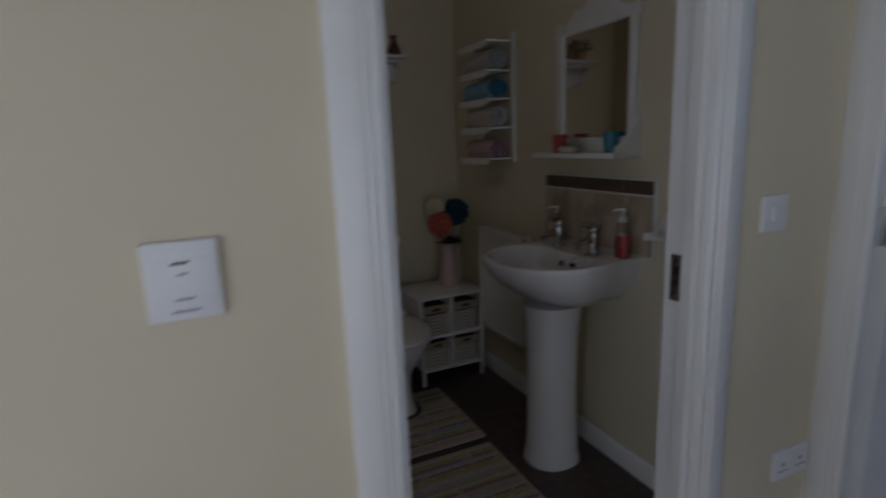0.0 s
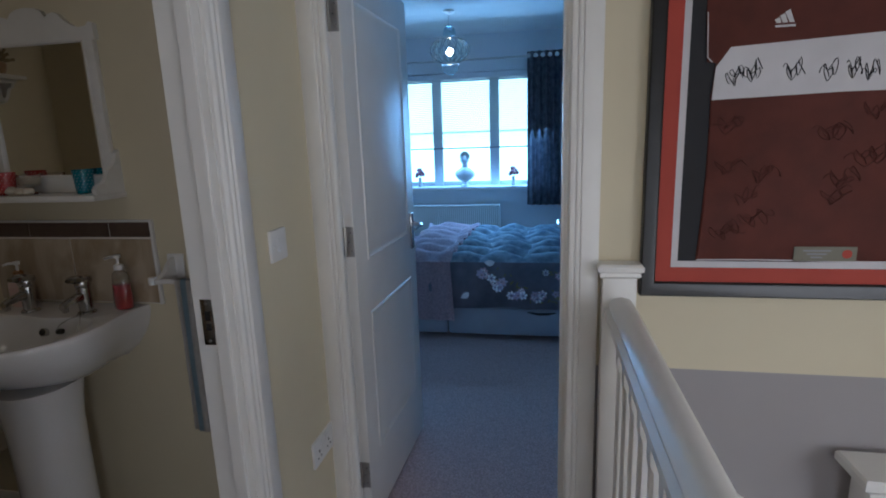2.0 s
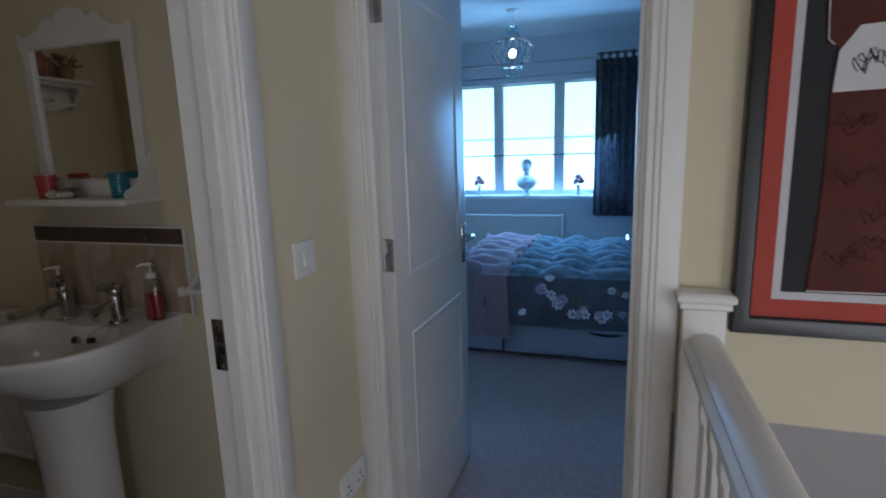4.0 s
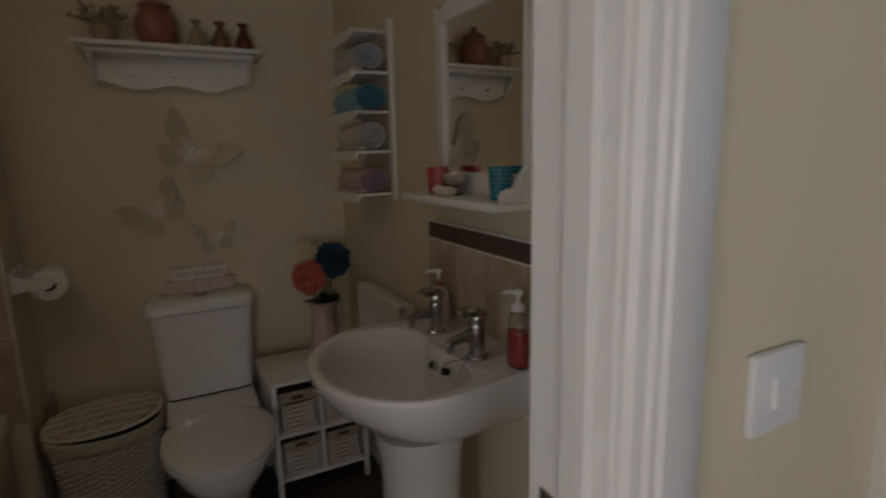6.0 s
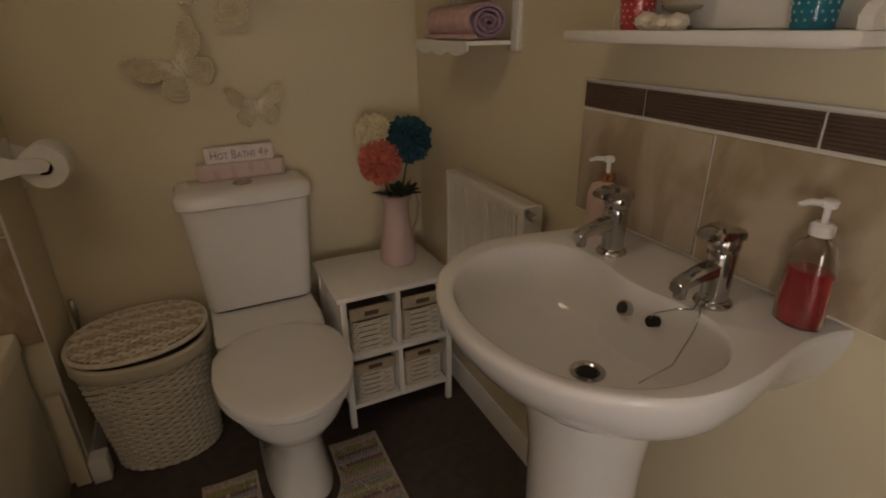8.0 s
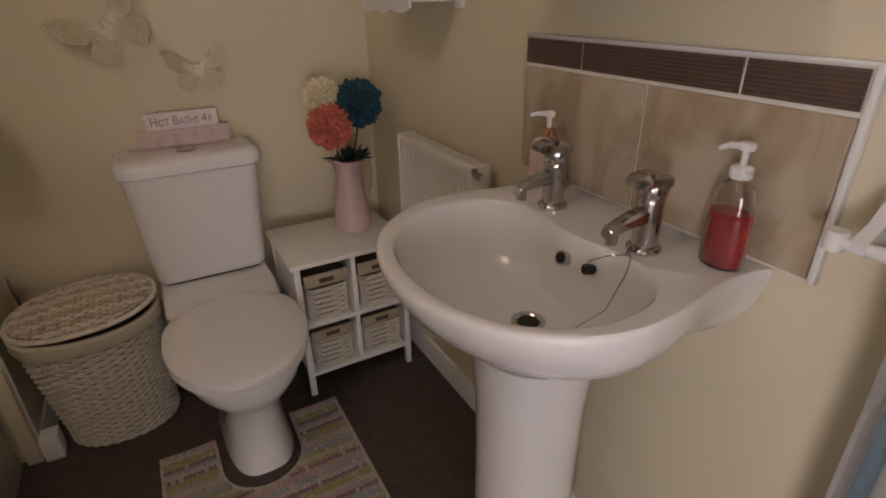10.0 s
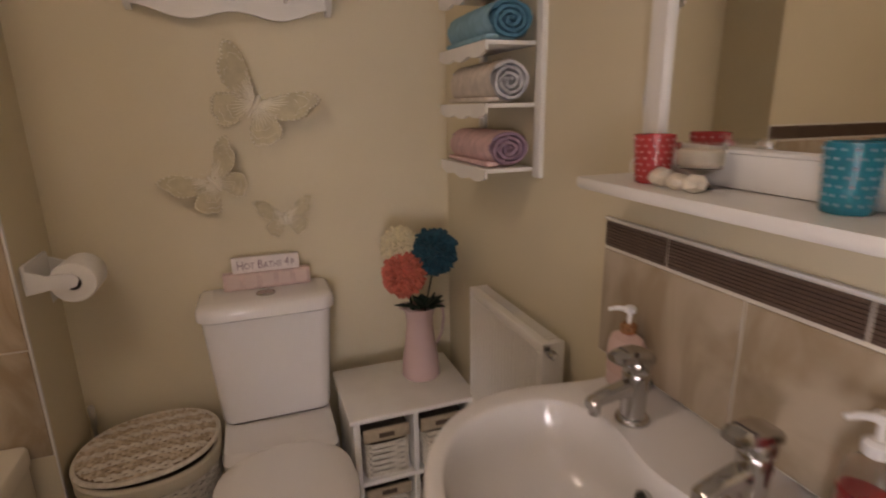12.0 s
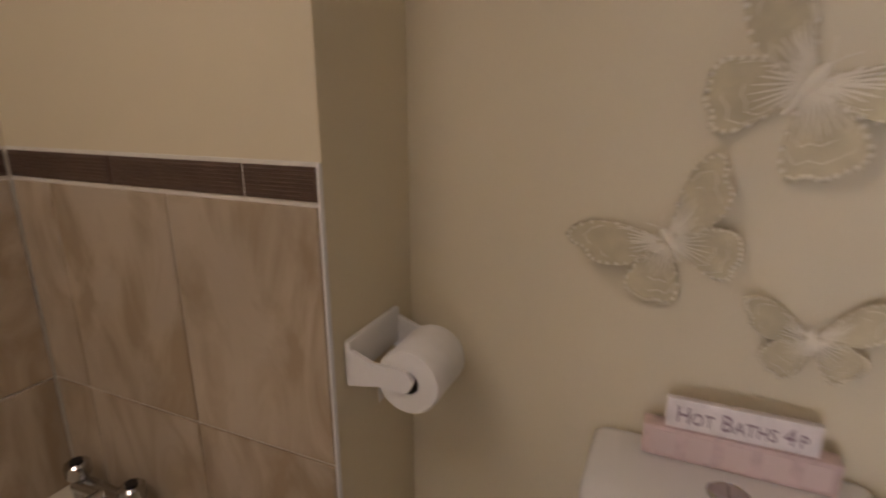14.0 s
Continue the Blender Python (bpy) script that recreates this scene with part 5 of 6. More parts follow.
def bobble_mat(name, x0, x1, y0, y1, cut, label, seed):
    m = thing(name, ((x0 + x1) / 2, (y0 + y1) / 2, 0.0), label, "bath mat")
    cx, cy = (x0 + x1) / 2, (y0 + y1) / 2
    g = random.Random(seed)
    rows, cols = int((y1 - y0) / 0.0145), int((x1 - x0) / 0.0115)

    def inside(x, y, pad=0.0):
        if not cut:
            return True
        kx, hw, yb = cut
        return not (abs(x - kx) < hw + pad and (y > yb or math.hypot(x - kx, y - yb) < hw + pad))
    bm = bmesh.new()
    if cut:
        kx, hw, yb = cut
        poly = [(x0, y0), (x1, y0), (x1, y1), (kx + hw, y1), (kx + hw, yb)]
        poly += [(kx + hw * math.cos(a), yb - hw * math.sin(a)) for a in np.linspace(0.2, math.pi - 0.2, 12)]
        poly += [(kx - hw, yb), (kx - hw, y1), (x0, y1)]
    else:
        poly = [(x0, y0), (x1, y0), (x1, y1), (x0, y1)]
    plate([(x - cx, y - cy) for x, y in poly], 0.004, lambda u, v, w: (u, v, 0.001 + w), bm)
    part("backing", bm, MATC[0], m)
    loops = [(x - cx, y - cy, 0.006) for x, y in poly]
    part("hem", tube(loops + [loops[0]], 0.005, 6, caps=False), MATC[0], m)
    bms = [bmesh.new() for _ in MATC]
    for i in range(rows):
        for k in range(cols):
            x = x0 + 0.008 + (k + 0.5 * (i % 2)) * (x1 - x0 - 0.014) / cols + g.uniform(-.001, .001)
            y = y1 - 0.009 - i * (y1 - y0 - 0.014) / rows
            if not inside(x, y, 0.006) or x > x1 - 0.005:
                continue
            c = BANDS[i % len(BANDS)]
            if g.random() < 0.10:
                c = 0
            b = bms[c]
            a, e, h = 0.0062, 0.0078, 0.009 + g.uniform(-.002, .002)
            rings = [[(x - cx + a * s * p, y - cy + e * s * q, z) for p, q in ((1, 0), (.5, .9), (-.5, .9), (-1, 0), (-.5, -.9), (.5, -.9))] for s, z in ((1, 0.004), (1.05, 0.004 + h * .5), (0.6, 0.004 + h))]
            loft(rings, False, True, b)
    for b, mm in zip(bms, MATC):
        part("mat_top", b, mm, m, kind="stuff")


bobble_mat("pedestal_mat", 0.492, 1.034, 1.93, 2.472, (0.762, 0.118, 2.335), "pastel striped bobble pedestal mat round the toilet foot", 1)
bobble_mat("bath_mat", 0.470, 1.02, 1.05, 1.875, None, "pastel striped bobble bath mat on the brown floor", 2)

# ---- towel rail and towel ----
rlh = thing("towel_rail", (0, 0, 0), "white plastic towel rail on the wall beside the basin", "towel rail")
part("bar", tube([(1.352, 1.322, 0.994), (1.352, 1.02, 0.994)], 0.008, 12), PLASTIC, rlh)
for y in (1.300, 1.04):
    part("arm", plate([(1.4345, 1.062), (1.4345, 0.988), (1.41, 0.980), (1.36, 0.981), (1.345, 0.988), (1.343, 0.999), (1.352, 1.006), (1.375, 1.018), (1.40, 1.045)], 0.016, lambda u, v, w: (u, y - w, v)), PLASTIC, rlh)
part("back_plate", box_bm(1.424, 1.4345, 1.255, 1.315, 0.975, 1.068, 0.004), PLASTIC, rlh)
part("end_cap", lathe([(0.012, -0.012), (0.013, 0.0), (0.012, 0.012)], (1.352, 1.318, 0.994), 16), PLASTIC, rlh)
STR = [((0.72, 0.70, 0.68), 2), ((0.36, 0.50, 0.60), 2), ((0.72, 0.70, 0.68), 2), ((0.30, 0.45, 0.05), 2), ((0.72, 0.70, 0.68), 2), ((0.45, 0.22, 0.36), 2), ((0.72, 0.70, 0.68), 2), ((0.30, 0.45, 0.05), 1), ((0.36, 0.50, 0.60), 2), ((0.72, 0.70, 0.68), 2)]
tl = thing("hand_towel", (0, 0, 0), "white hand towel with blue, green and purple stripes over the rail", "towel")
tmats = {}
cells = [c for c, n in STR for _ in range(n)]
y0, y1 = 1.232, 1.045
for start in range(len(STR)):
    i0 = sum(n for _, n in STR[:start])
    i1 = i0 + STR[start][1]
    col = STR[start][0]
    if col not in tmats:
        tmats[col] = mat("towel stripe %d" % len(tmats), col, 0.95, var=0.05, scale=60, bump=1.0, bscale=800, spec=0.1)
    bm = bmesh.new()
    cols_ = np.linspace(y0 + (y1 - y0) * i0 / len(cells), y0 + (y1 - y0) * i1 / len(cells), 5)
    grid = []
    for y in cols_:
        line = []
        ph = 0.006 * math.sin((y - 1.0) * 90) + 0.003 * math.sin((y - 1.0) * 230)
        for s, x, z in [(1, 1.341 - 0.012 * q, 0.990 - 0.50 * q) for q in np.linspace(1, 0, 12)] + [(1, 1.343, 1.001), (0, 1.352, 1.005), (1, 1.361, 1.001)] + [(1, 1.363 + 0.008 * q, 0.990 - 0.43 * q) for q in np.linspace(0, 1, 8)]:
            drop = max(0.0, (0.99 - z)) / 0.5
            line.append((x + ph * min(1, drop * 3), y + 0.03 * drop * (y - 1.14) * 2 - 0.012 * drop, z))
        grid.append(line)
    loft(grid, False, False, bm, closed=False)
    ext = bmesh.ops.solidify(bm, geom=bm.faces[:], thickness=0.004)
    part("stripe", bm, tmats[col], tl)

# ---- bath ----
ACR = mat("cream white bath acrylic", (0.74, 0.68, 0.56), 0.15, var=0.01, coat=0.3)
ba = thing("bath", (0, 0, 0), "white built-in bath with a plain side panel", "bath")
X0, X1, Y0, Y1 = WX + 0.012, 0.142, 0.945, 2.668


def bath_ring(x0, x1, y0, y1, z, n=8.0, cnt=64):
    return ring_of((x0 + x1) / 2, (y0 + y1) / 2, (x1 - x0) / 2, (y1 - y0) / 2, n, cnt, z)


part("tub", loft([bath_ring(X0, X1, Y0, Y1, 0.505, 60), bath_ring(X0, X1, Y0, Y1, 0.542, 60), bath_ring(X0 + 0.004, X1 - 0.004, Y0 + 0.004, Y1 - 0.004, 0.549, 60), bath_ring(X0 + 0.012, X1 - 0.012, Y0 + 0.012, Y1 - 0.012, 0.550, 60), bath_ring(-0.49, 0.068, 1.05, 2.48, 0.549, 9), bath_ring(-0.482, 0.060, 1.058, 2.472, 0.543, 9), bath_ring(-0.470, 0.048, 1.09, 2.455, 0.48, 8), bath_ring(-0.44, 0.02, 1.17, 2.36, 0.25, 5), bath_ring(-0.40, -0.02, 1.25, 2.30, 0.16, 4), bath_ring(-0.30, -0.1, 1.5, 2.1, 0.15, 3)]), ACR, ba)
part("side_panel", box_bm(0.118, 0.130, 0.945, 2.662, 0.0, 0.507, 0.003), ACR, ba, "plain white bath side panel")
part("rubber_seal", box_bm(0.1295, 0.1325, 0.945, 2.662, 0.498, 0.5045), DARK, ba)
bt2 = thing("bath_mixer_tap", (-0.36, 2.60, 0.550), "chrome bath mixer tap with two handles on the bath rim", "tap")
part("spout", tube([(0, 0.02, 0.055), (0, -0.03, 0.062), (0, -0.09, 0.055), (0, -0.13, 0.03)], [0.018, 0.017, 0.015, 0.014], 14), CHROME, bt2)
part("body", tube([(-0.09, 0.02, 0.055), (0.09, 0.02, 0.055)], 0.020, 16), CHROME, bt2)
for x in (-0.085, 0.085):
    part("pillar", lathe([(0.026, 0), (0.026, 0.006), (0.018, 0.01), (0.018, 0.06)], (x, 0.02, 0), 18), CHROME, bt2)
    h = part("handle", lathe([(0.022, 0.075), (0.025, 0.08), (0.025, 0.105), (0.02, 0.11)], (x, 0.02, 0), 10), CHROME, bt2)
    part("handle_cap", lathe([(0.012, 0.110), (0.012, 0.114)], (x, 0.02, 0), 12), DARK, h)
pf = thing("bath_puff", (-0.115, 2.50, 0.612), "coral pink net bath puff on the bath rim", "bath puff")
g = random.Random(9)
bm = bmesh.new()
for i in range(90):
    d = Vector((g.gauss(0, 1), g.gauss(0, 1), g.gauss(0, 1))).normalized()
    s = d.cross(Vector((0.2, 0.5, 1))).normalized()
    b = d.cross(s)
    pts = []
    for k in range(7):
        a = math.pi * (k / 6 - 0.5) * 1.6
        pts.append(d * (0.052 + 0.006 * math.cos(3 * a)) * math.cos(a * 0.35) + s * 0.026 * math.sin(a) + b * 0.010 * math.sin(2.3 * a + i))
    rings = [[p - d * 0.018, p, p + b * 0.002, p - d * 0.018 + b * 0.002] for p in pts]
    loft(rings, bm=bm)
ball((0, 0, 0), 0.040, bm)
for v in bm.verts:
    v.co *= 1.25
part("netting", bm, mat("coral net", (0.62, 0.14, 0.12), 0.8, var=0.2, scale=80), pf, kind="stuff")
part("pipe_boxing", box_bm(0.143, 0.183, 2.655, 2.668, 0, 0.335, 0.003), CREAM, kind="structure")
part("baseboard", box_bm(0.1905, 0.240, 2.642, 2.70, 0.0, 0.085, 0.004), GLOSS, kind="structure")
skirting(0.19, 2.70, 0.19, NY, 1, 0, 0.085)
skirting(0.206, NY, EX - 0.001, NY, 0, -1, 0.085)
skirting(EX, NY - 0.017, EX, 1.30, -1, 0, 0.085)
wallbox("window_sill", BX - 0.062, BX + 0.06, -0.06, 1.75, 0.915, 0.948, GLOSS, 0.005)

# ---- bedroom ----
UPVC = mat("white window frame", (0.74, 0.76, 0.78), 0.35, var=0.02)
wd = thing("window_1", (BX + 0.06, 0, 0), "white three-pane bedroom window with thin glazing bars", "window")
wd["kind"] = "structure"
MUL = [(0.0, 0.045), (0.510, 0.602), (1.075, 1.166), (1.645, 1.69)]
for a, b in MUL:
    part("mullion", box_bm(0.0, 0.06, a, b, 0.95, 2.03, 0.004), UPVC, wd)
for a, b in zip(MUL, MUL[1:]):
    part("sash_rail", box_bm(0.002, 0.058, a[1], b[0], 0.95, 0.992, 0.004), UPVC, wd)
    part("sash_rail", box_bm(0.002, 0.058, a[1], b[0], 1.953, 2.03, 0.004), UPVC, wd)
    part("glazing_bar", box_bm(0.025, 0.038, a[1], b[0], 1.467, 1.482), UPVC, wd)
    pane = part("pane", box_bm(0.030, 0.033, a[1], b[0], 0.992, 1.953), GLASS, wd)
    pane.visible_shadow = False
bl = thing("venetian_blind", (BX + 0.035, 0, 0), "white venetian blind part lowered over the bedroom window", "blind")
part("head_rail", box_bm(-0.012, 0.018, 0.01, 1.68, 1.975, 2.02, 0.003), UPVC, bl)
SL = box_bm(-0.010, 0.010, 0.02, 1.67, -0.0004, 0.0004)
slat = part("slat", SL, UPVC, bl)
slat.location = (0, 0, 1.965)
slat.rotation_euler = (0, radians(14), 0)
for i in range(1, 36):
    s = slat.copy()
    scene.collection.objects.link(s)
    s.parent = bl
    s.location = (0, 0, 1.965 - i * 0.0175)
part("bottom_rail", box_bm(-0.011, 0.011, 0.02, 1.67, 1.314, 1.326, 0.002), GREYMARK, bl)
part("sky_backdrop", box_bm(7.5, 7.52, -6, 8, -3, 7), DARK, kind="structure")
SKY = bpy.data.materials.new("bright overcast sky")
SKY.use_nodes = True
em = SKY.node_tree.nodes.new("ShaderNodeEmission")
em.inputs[0].default_value, em.inputs[1].default_value = (0.36, 0.76, 1.0, 1), 3.8
SKY.node_tree.links.new(em.outputs[0], SKY.node_tree.nodes["Material Output"].inputs[0])
bd = bpy.data.objects["sky_backdrop"]
bd.data.materials[0] = SKY

CURT = mat("dark patterned curtain", (0.125, 0.135, 0.16), 0.85, var=0.2, scale=22, second=(0.19, 0.20, 0.23), bump=0.3)
ct = thing("curtain", (0, 0, 0), "dark grey patterned eyelet curtain at the bedroom window", "curtain")
rows = []
for z in np.linspace(2.165, 0.768, 9):
    rows.append([(BX - 0.10 + 0.028 * math.sin(k * math.tau / 8 + 0.3) * (1 if z < 2.1 else 0.8), 0.235 - k * (0.44 + 0.02 * (2.1 - z)) / 56, z) for k in range(57)])
bm = loft(rows, False, False, closed=False)
bmesh.ops.solidify(bm, geom=bm.faces[:], thickness=0.004)
part("fabric", bm, CURT, ct)
for k in range(7):
    part("eyelet", tube([(BX - 0.128, 0.222 - k * 0.063, 2.125), (BX - 0.124, 0.222 - k * 0.063, 2.125)], 0.02, 14), SATIN, ct)
c2 = copy_thing(ct, pose(0, 1.72, 0))
tagged(c2, "dark grey patterned eyelet curtain gathered at the far window end", "curtain")
cr = thing("curtain_rod", (0, 0, 0), "thin steel curtain rod above the bedroom window", "curtain rod")
part("rod", tube([(BX - 0.10, -0.35, 2.125), (BX - 0.10, 2.05, 2.125)], 0.009, 10), SATIN, cr)
for y in (-0.34, 2.04):
    part("bracket", tube([(BX - 0.10, y, 2.125), (BX - 0.002, y, 2.125)], 0.007, 8), SATIN, cr)

PLAST = mat("pale plaster", (0.66, 0.68, 0.70), 0.6, var=0.05)
bu = thing("bust_statue", (BX - 0.005, 0.846, 0.948), "pale plaster bust statue on the bedroom window sill", "statue")
bm = bmesh.new()
lathe([(0.045, 0), (0.045, 0.012), (0.028, 0.02), (0.022, 0.04), (0.035, 0.055)], (0, 0, 0), 20, bm=bm)
lathe([(0.03, 0.05), (0.075, 0.07), (0.100, 0.11), (0.095, 0.145), (0.06, 0.172), (0.032, 0.185), (0.027, 0.205), (0.028, 0.225)], (0, 0, 0), 24, 0.55, 1.0, bm)
ball((-0.004, 0, 0.268), 0.054, bm, 1.0, 0.85, 1.1, 20, 12)
ball((0.022, 0, 0.290), 0.042, bm, 1.0, 1.25, 1.0, 16, 10)
ball((0.0, 0, 0.312), 0.036, bm, 1.2, 1.15, 0.8, 16, 10)
part("bust", bm, PLAST, bu)
for y, lab in ((0.37, "small vase of pink roses on the bedroom sill near the curtain"), (1.30, "small vase of pink roses on the bedroom sill beside the bust")):
    vs_ = thing("rose_vase", (BX - 0.010, y, 0.948), lab, "vase")
    part("vase", lathe([(0.018, 0), (0.022, 0.01), (0.018, 0.05), (0.016, 0.085), (0.020, 0.095)], (0, 0, 0), 18), PLAST, vs_)
    g = random.Random(2)
    bm = bmesh.new()
    for i in range(11):
        a, e = g.uniform(0, math.tau), g.uniform(-1.0, 1.4)
        ball((0.032 * math.cos(a) * math.cos(e), 0.045 * math.sin(a) * math.cos(e), 0.135 + 0.038 * math.sin(e)), g.uniform(0.016, 0.022), bm, u=8, v=6)
    part("roses", bm, mat("dusky pink roses", (0.30, 0.14, 0.17), 0.8, var=0.35, scale=60), vs_)
radiator("radiator", "white ribbed panel radiator under the bedroom window", (BX - 0.08, 1.65, 0.24, -90), 1.15, 0.535)

# lamp
LG = mat("ribbed clear lamp glass", (0.62, 0.82, 0.90), 0.12, var=0.0, trans=0.9)
lx, ly = 4.10, 0.795
LG.node_tree.nodes["Principled BSDF"].inputs["IOR"].default_value = 1.06
WIRE = mat("grey lamp wire", (0.10, 0.15, 0.18), 0.4, var=0.05)
pn = thing("pendant_lamp", (lx, ly, 0), "ribbed clear glass pendant lamp with metal bands in the bedroom", "pendant lamp")
part("ceiling_rose", lathe([(0.045, H - 0.002), (0.045, H - 0.012), (0.02, H - 0.028), (0.004, H - 0.03)], (0, 0, 0), 24), PLASTIC, pn)
part("cord", tube([(0, 0, H - 0.028), (0, 0, 2.24)], 0.003, 6), PLASTIC, pn)
part("gallery", lathe([(0.01, 2.25), (0.03, 2.245), (0.045, 2.225), (0.052, 2.175), (0.060, 2.165)], (0, 0, 0), 24), LG, pn)
bm = bmesh.new()
cnt = 48
prof = [(0.062, 2.160), (0.115, 2.135), (0.145, 2.095), (0.148, 2.060), (0.125, 2.015), (0.075, 1.985), (0.062, 1.978)]
loft([[((r * (1 + 0.022 * math.cos(k * math.pi))) * math.cos(k * math.tau / cnt), (r * (1 + 0.022 * math.cos(k * math.pi))) * math.sin(k * math.tau / cnt), z) for k in range(cnt)] for r, z in prof], False, False, bm)
part("shade", bm, LG, pn)
bm = bmesh.new()
prof = [(0.060, 1.968), (0.064, 1.945), (0.050, 1.915), (0.02, 1.895)]
loft([[((r * (1 + 0.022 * math.cos(k * math.pi))) * math.cos(k * math.tau / cnt), (r * (1 + 0.022 * math.cos(k * math.pi))) * math.sin(k * math.tau / cnt), z) for k in range(cnt)] for r, z in prof], False, True, bm)
part("lower_shade", bm, LG, pn)
for k in range(16):
    for sgn in (-1, 1):
        turn = lambda r, z, q: (r * 1.03 * math.cos(k * math.tau / 16 + sgn * q), r * 1.03 * math.sin(k * math.tau / 16 + sgn * q), z)
        part("wire", tube([turn(r, z, 0.13 * i) for i, (r, z) in enumerate([(0.062, 2.160), (0.115, 2.135), (0.145, 2.095), (0.148, 2.060), (0.125, 2.015), (0.075, 1.985), (0.062, 1.978)])], 0.0032, 4), WIRE, pn)
for z in (2.160, 1.972):
    part("band", tube([(0.064 * math.cos(k * math.tau / 24), 0.064 * math.sin(k * math.tau / 24), z) for k in range(25)], 0.006, 6, caps=False), SATIN, pn)
BULB = bpy.data.materials.new("lit bulb")
BULB.use_nodes = True
BULB.node_tree.nodes["Principled BSDF"].inputs["Emission Color"].default_value = (0.9, 0.97, 1, 1)
BULB.node_tree.nodes["Principled BSDF"].inputs["Emission Strength"].default_value = 22
part("bulb", ball((0, 0, 2.065), 0.026), BULB, pn, "lit light bulb")

# bed
DIV = mat("grey blue bed base cloth", (0.32, 0.34, 0.38), 0.9, var=0.05, bump=0.4, bscale=500)
DUV = mat("blue grey duvet cotton", (0.24, 0.235, 0.28), 0.85, var=0.12, scale=9, bump=0.3, bscale=300)
# Top coloured paler and bluer than the drop, as window light falls.
DUVT = mat("ruched duvet top lit pale blue", (0.22, 0.31, 0.38), 0.85, second=(0.40, 0.50, 0.56), var=0.12, scale=18, bump=0.3, bscale=300)
THROW = mat("pale pink knitted throw", (0.55, 0.41, 0.44), 0.95, var=0.15, scale=70, bump=1.0, bscale=300)
be = thing("bed", (0, 0, 0), "divan bed with a drawer and a floral duvet", "bed")
for y0, y1 in ((-0.95, 0.752), (0.758, 1.10)):
    part("divan_base", box_bm(3.45, 4.72, y0, y1, 0.035, 0.30, 0.015), DIV, be)
dr = part("drawer", box_bm(3.437, 3.452, -0.55, 0.742, 0.045, 0.235, 0.006), DIV, be, "drawer front in the bed base")
part("handle_slot", tube([(3.4345, 0.19, 0.215), (3.4345, 0.12, 0.203), (3.4345, 0.05, 0.205), (3.4345, -0.0, 0.215)], [0.004, 0.009, 0.009, 0.004], 8), DARK, dr)
part("mattress", box_bm(3.46, 4.71, -0.94, 1.09, 0.30, 0.52, 0.03), DIV, be)
du = thing("duvet", (0, 0, 0), "blue grey floral duvet on the bed, its ruched top coloured as lit", "duvet")


def duvet_z(x, y):
    puff = 0.068 * abs(math.sin((x - 3.42) * math.pi / 0.185 + 0.25 * math.sin(y * 9))) ** 0.7 * (0.35 + 0.65 * abs(math.sin((y + 0.1) * math.pi / 0.30 + 0.3 * math.sin(x * 7))) ** 0.6)
    pin = 0.012 * abs(math.sin((y + 0.1) * math.pi / 0.33)) ** 0.5
    return 0.545 + puff + pin + 0.006 * math.sin(y * 31 + x * 13) + 0.02 * min(1, (x - 3.4) * 2)


rows = []
ysd = np.linspace(-0.98, 1.10, 90)
xs = list(np.linspace(3.43, 4.72, 70))
side = [(3.405 + 0.0 * q, 0.245 + (0.55 - 0.245) * q) for q in np.linspace(0, 1, 10)]
bm = bmesh.new()
for x, z in side:
    rows.append([(x + 0.010 * math.sin(y * 17 + z * 6) * (1 - (z - 0.245) / 0.31 * 0.5) - 0.02 * math.sin((z - 0.245) / 0.31 * math.pi), y, z + 0.012 * math.sin(y * 5) * (z < 0.3)) for y in ysd])
loft(rows + [[(3.412, y, 0.575) for y in ysd]], False, False, bm, closed=False)
bmesh.ops.solidify(bm, geom=bm.faces[:], thickness=0.012)
part("side_drop", bm, DUV, du)
bm = bmesh.new()
loft([[(3.412, y, 0.572) for y in ysd]] + [[(x, y, duvet_z(x, y)) for y in ysd] for x in xs] + [[(4.735, y, 0.45) for y in ysd]], False, False, bm, closed=False)
bmesh.ops.solidify(bm, geom=bm.faces[:], thickness=0.012)
part("ruched_top", bm, DUVT, du)
FLM = [mat("printed flower " + n, c, 0.85, var=0.1) for n, c in (("white", (0.78, 0.78, 0.80)), ("lilac", (0.46, 0.42, 0.56)), ("pink", (0.58, 0.40, 0.46)), ("yellow", (0.30, 0.29, 0.12)))]
g = random.Random(11)


def petals(y, z, r, m, lobes=6, depth=0.30, lift=0.0):
    x = 3.386 - lift - 0.02 * math.sin((z - 0.245) / 0.31 * math.pi) + 0.010 * math.sin(y * 17 + z * 6) * (1 - (z - 0.245) / 0.31 * 0.5)
    turn, n = g.uniform(0, 3), 36
    ring = [r * (1 - depth + depth * math.cos(lobes * k * math.tau / n + turn)) for k in range(n)]
    part("flower_print", plate([(q * math.cos(k * math.tau / n), q * math.sin(k * math.tau / n)) for k, q in enumerate(ring)], 0.002, lambda u, v, w: (x + w, y + u, z + v)), m, du)


def leaf_print(y, z, r, a, m):
    x = 3.387 - 0.02 * math.sin((z - 0.245) / 0.31 * math.pi) + 0.010 * math.sin(y * 17 + z * 6) * (1 - (z - 0.245) / 0.31 * 0.5)
    part("leaf_print", plate([(y + u * math.cos(a) - v * math.sin(a), z + u * math.sin(a) + v * math.cos(a)) for u, v in ((-r, 0), (-r * .3, -r * .3), (r * .5, -r * .22), (r, 0), (r * .5, r * .22), (-r * .3, r * .3))], 0.002, lambda u, v, w: (x + w, u, v)), m, du)


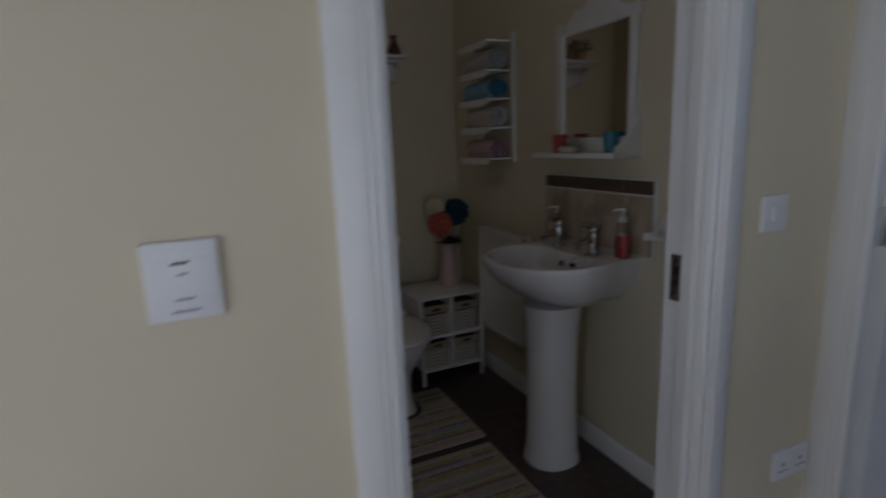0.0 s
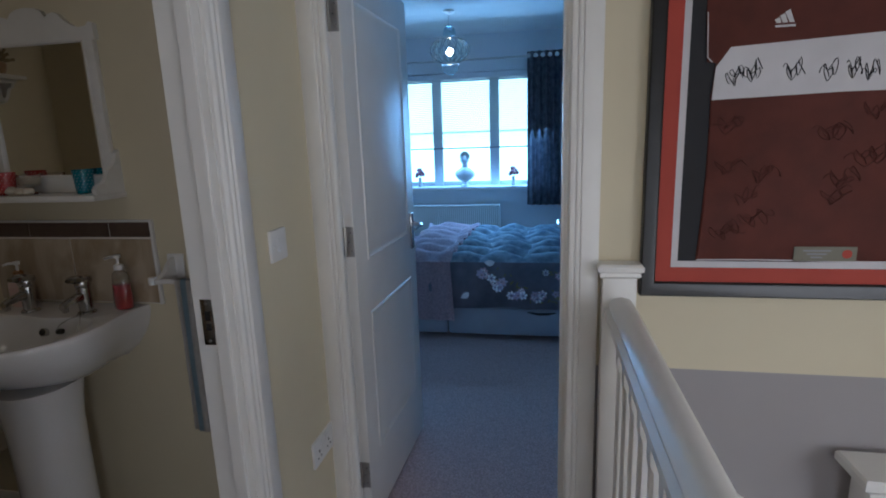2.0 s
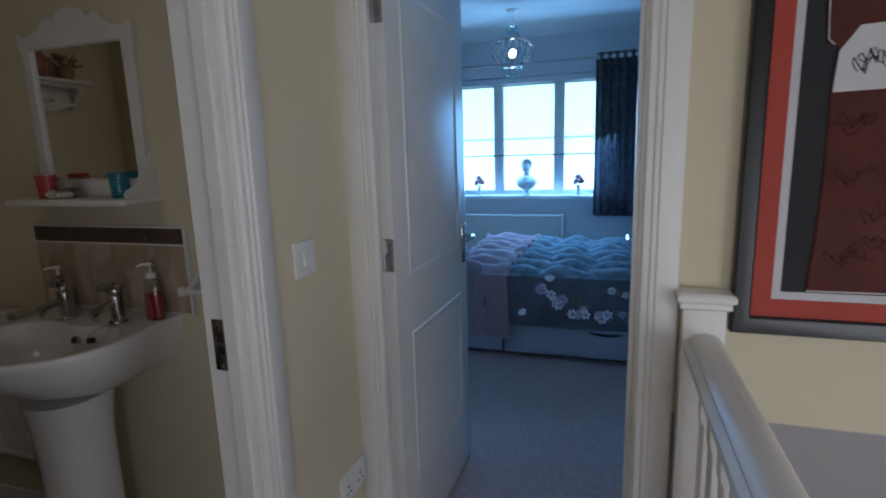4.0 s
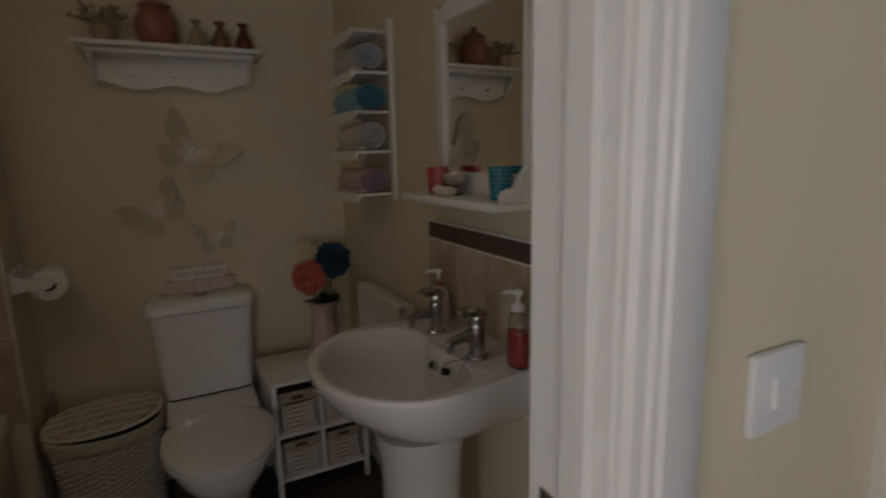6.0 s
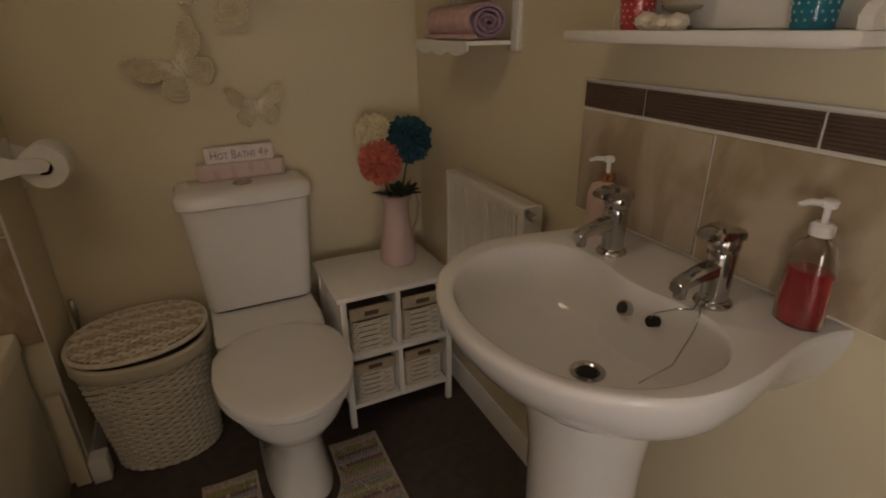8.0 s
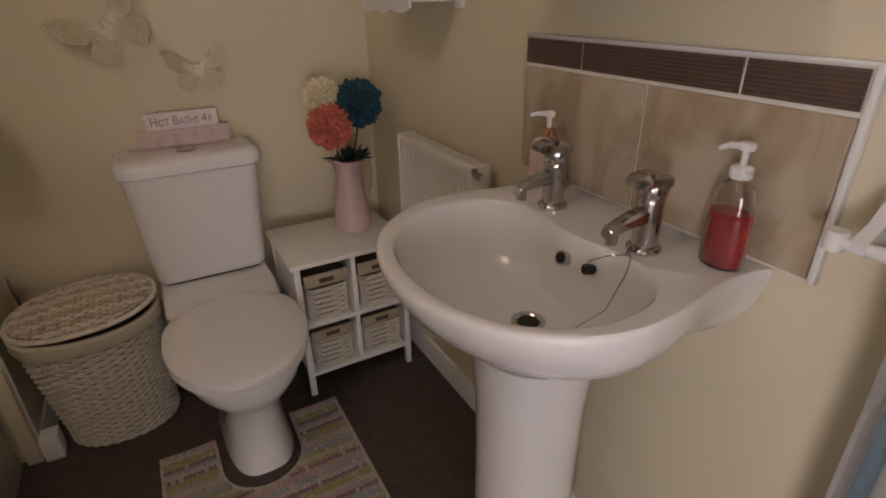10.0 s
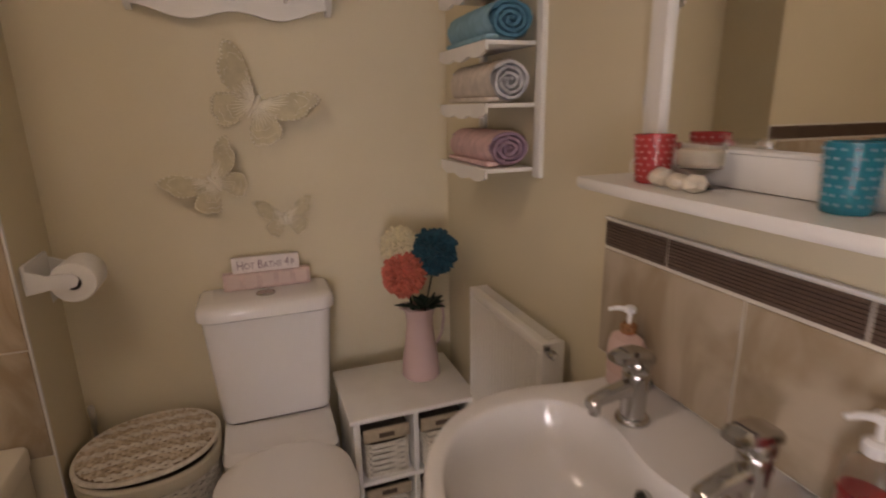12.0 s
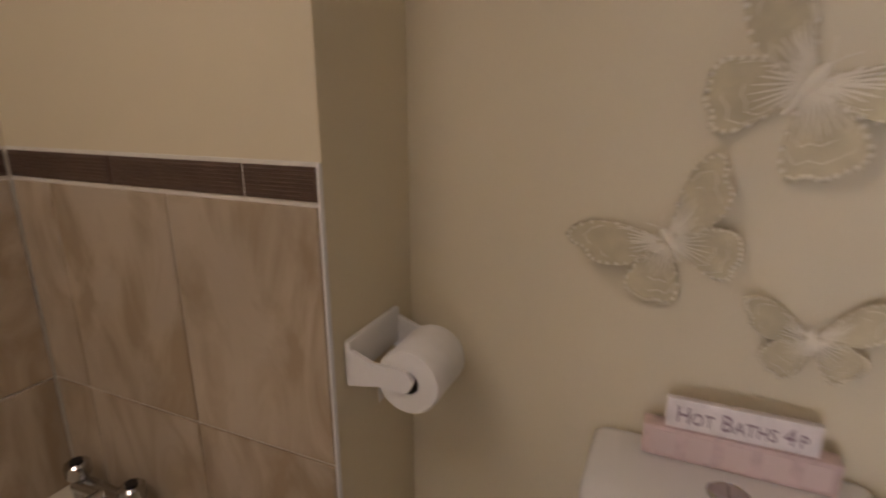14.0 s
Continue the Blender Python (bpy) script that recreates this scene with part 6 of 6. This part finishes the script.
for cy, cz, n, spread in ((0.36, 0.44, 7, 0.07), (0.25, 0.37, 7, 0.055), (0.46, 0.50, 4, 0.05), (-0.04, 0.34, 6, 0.06), (0.10, 0.35, 5, 0.05), (-0.35, 0.45, 6, 0.07), (-0.60, 0.36, 6, 0.07), (0.02, 0.50, 2, 0.05)):
    for i in range(n):
        y, z, r = cy + g.uniform(-spread, spread), min(0.535, max(0.275, cz + g.uniform(-0.5, 0.5) * spread)), g.uniform(0.022, 0.036)
        m = FLM[(i + g.randrange(2)) % 3]
        petals(y, z, r, m, g.choice((5, 6, 7)), 0.22, 0.0008 * i)
        petals(y, z, r * 0.55, FLM[(FLM.index(m) + 1) % 3], 5, 0.25, 0.0008 * i + 0.0016)
        petals(y, z, r * 0.22, DUV, 4, 0.1, 0.0008 * i + 0.0028)
    for i in range(6):
        leaf_print(cy + g.uniform(-1.5, 1.5) * spread, min(0.54, max(0.27, cz + g.uniform(-0.9, 0.9) * spread)), g.uniform(0.012, 0.022), g.uniform(0, 3), FLM[3])
for cy, cz, a0 in ((0.60, 0.33, 0.9), (0.44, 0.555, 1.5), (-0.46, 0.54, 1.2), (-0.20, 0.30, 1.9)):
    for i in range(6):
        leaf_print(cy + 0.022 * math.cos(a0 + (i - 2.5) * 0.34), cz + 0.022 * math.sin(a0 + (i - 2.5) * 0.34), 0.026, a0 + (i - 2.5) * 0.34, FLM[0])
thw = thing("throw_blanket", (0, 0, 0), "pale pink knitted throw hanging over the end of the bed", "blanket")
ysd = np.linspace(0.71, 1.12, 28)
rows = [[(3.374 + 0.006 * math.sin(y * 60), y - 0.05 * (0.5 - z), z) for y in ysd] for z in np.linspace(0.16, 0.585, 8)]
rows += [[(x, y + 0.35 * (0 if y < 0.8 else 0) - 0.12 * (x - 3.4) * (1.12 - y), duvet_z(x, y) + 0.022) for y in ysd] for x in np.linspace(3.41, 4.65, 36)]
bm = loft(rows, False, False, closed=False)
bmesh.ops.solidify(bm, geom=bm.faces[:], thickness=0.012)
part("blanket", bm, THROW, thw)
pl2 = thing("cushion", (4.35, -0.62, 0.64), "dark charcoal cushion on the bed", "cushion")
part("cover", loft([ring_of(0, 0, 0.2 * s, 0.22 * s, 4, 32, z) for s, z in ((0.4, 0), (0.9, 0.03), (1.0, 0.08), (0.9, 0.13), (0.4, 0.16))]), mat("charcoal cushion cloth", (0.03, 0.03, 0.045), 0.9, var=0.2), pl2)
# cupboard beside the bedroom door
cb = thing("fitted_cupboard", (1.584, 0, 0), "white fitted cupboard with a chrome lever handle inside the bedroom", "cupboard")
part("carcass", box_bm(0.0, 1.0, -0.75, -0.032, 0.0, 2.35), GLOSS, cb)
dd = part("door", box_bm(0.10, 0.90, -0.031, -0.0315 + 0.0005, 0.02, 2.0), GLOSS, cb)
h = part("handle", box_bm(0.63, 0.67, -0.0315, -0.024, 0.95, 1.09, 0.003), CHROME, cb, "chrome lever handle")
part("lever", tube([(0.65, -0.024, 1.045), (0.65, 0.018, 1.045), (0.64, 0.024, 1.045), (0.56, 0.024, 1.04)], 0.009, 8), CHROME, h)

# thin cable beside the mirror
ca = thing("cable", (0, 0, 0), "thin white cable hanging beside the mirror onto the shelf", "cable")
part("wire", tube([(1.431, 1.925, 1.50), (1.428, 1.932, 1.40), (1.420, 1.915, 1.345), (1.405, 1.905, 1.32), (1.395, 1.912, 1.295), (1.392, 1.908, 1.277)], 0.0016, 6), PLASTIC, ca)
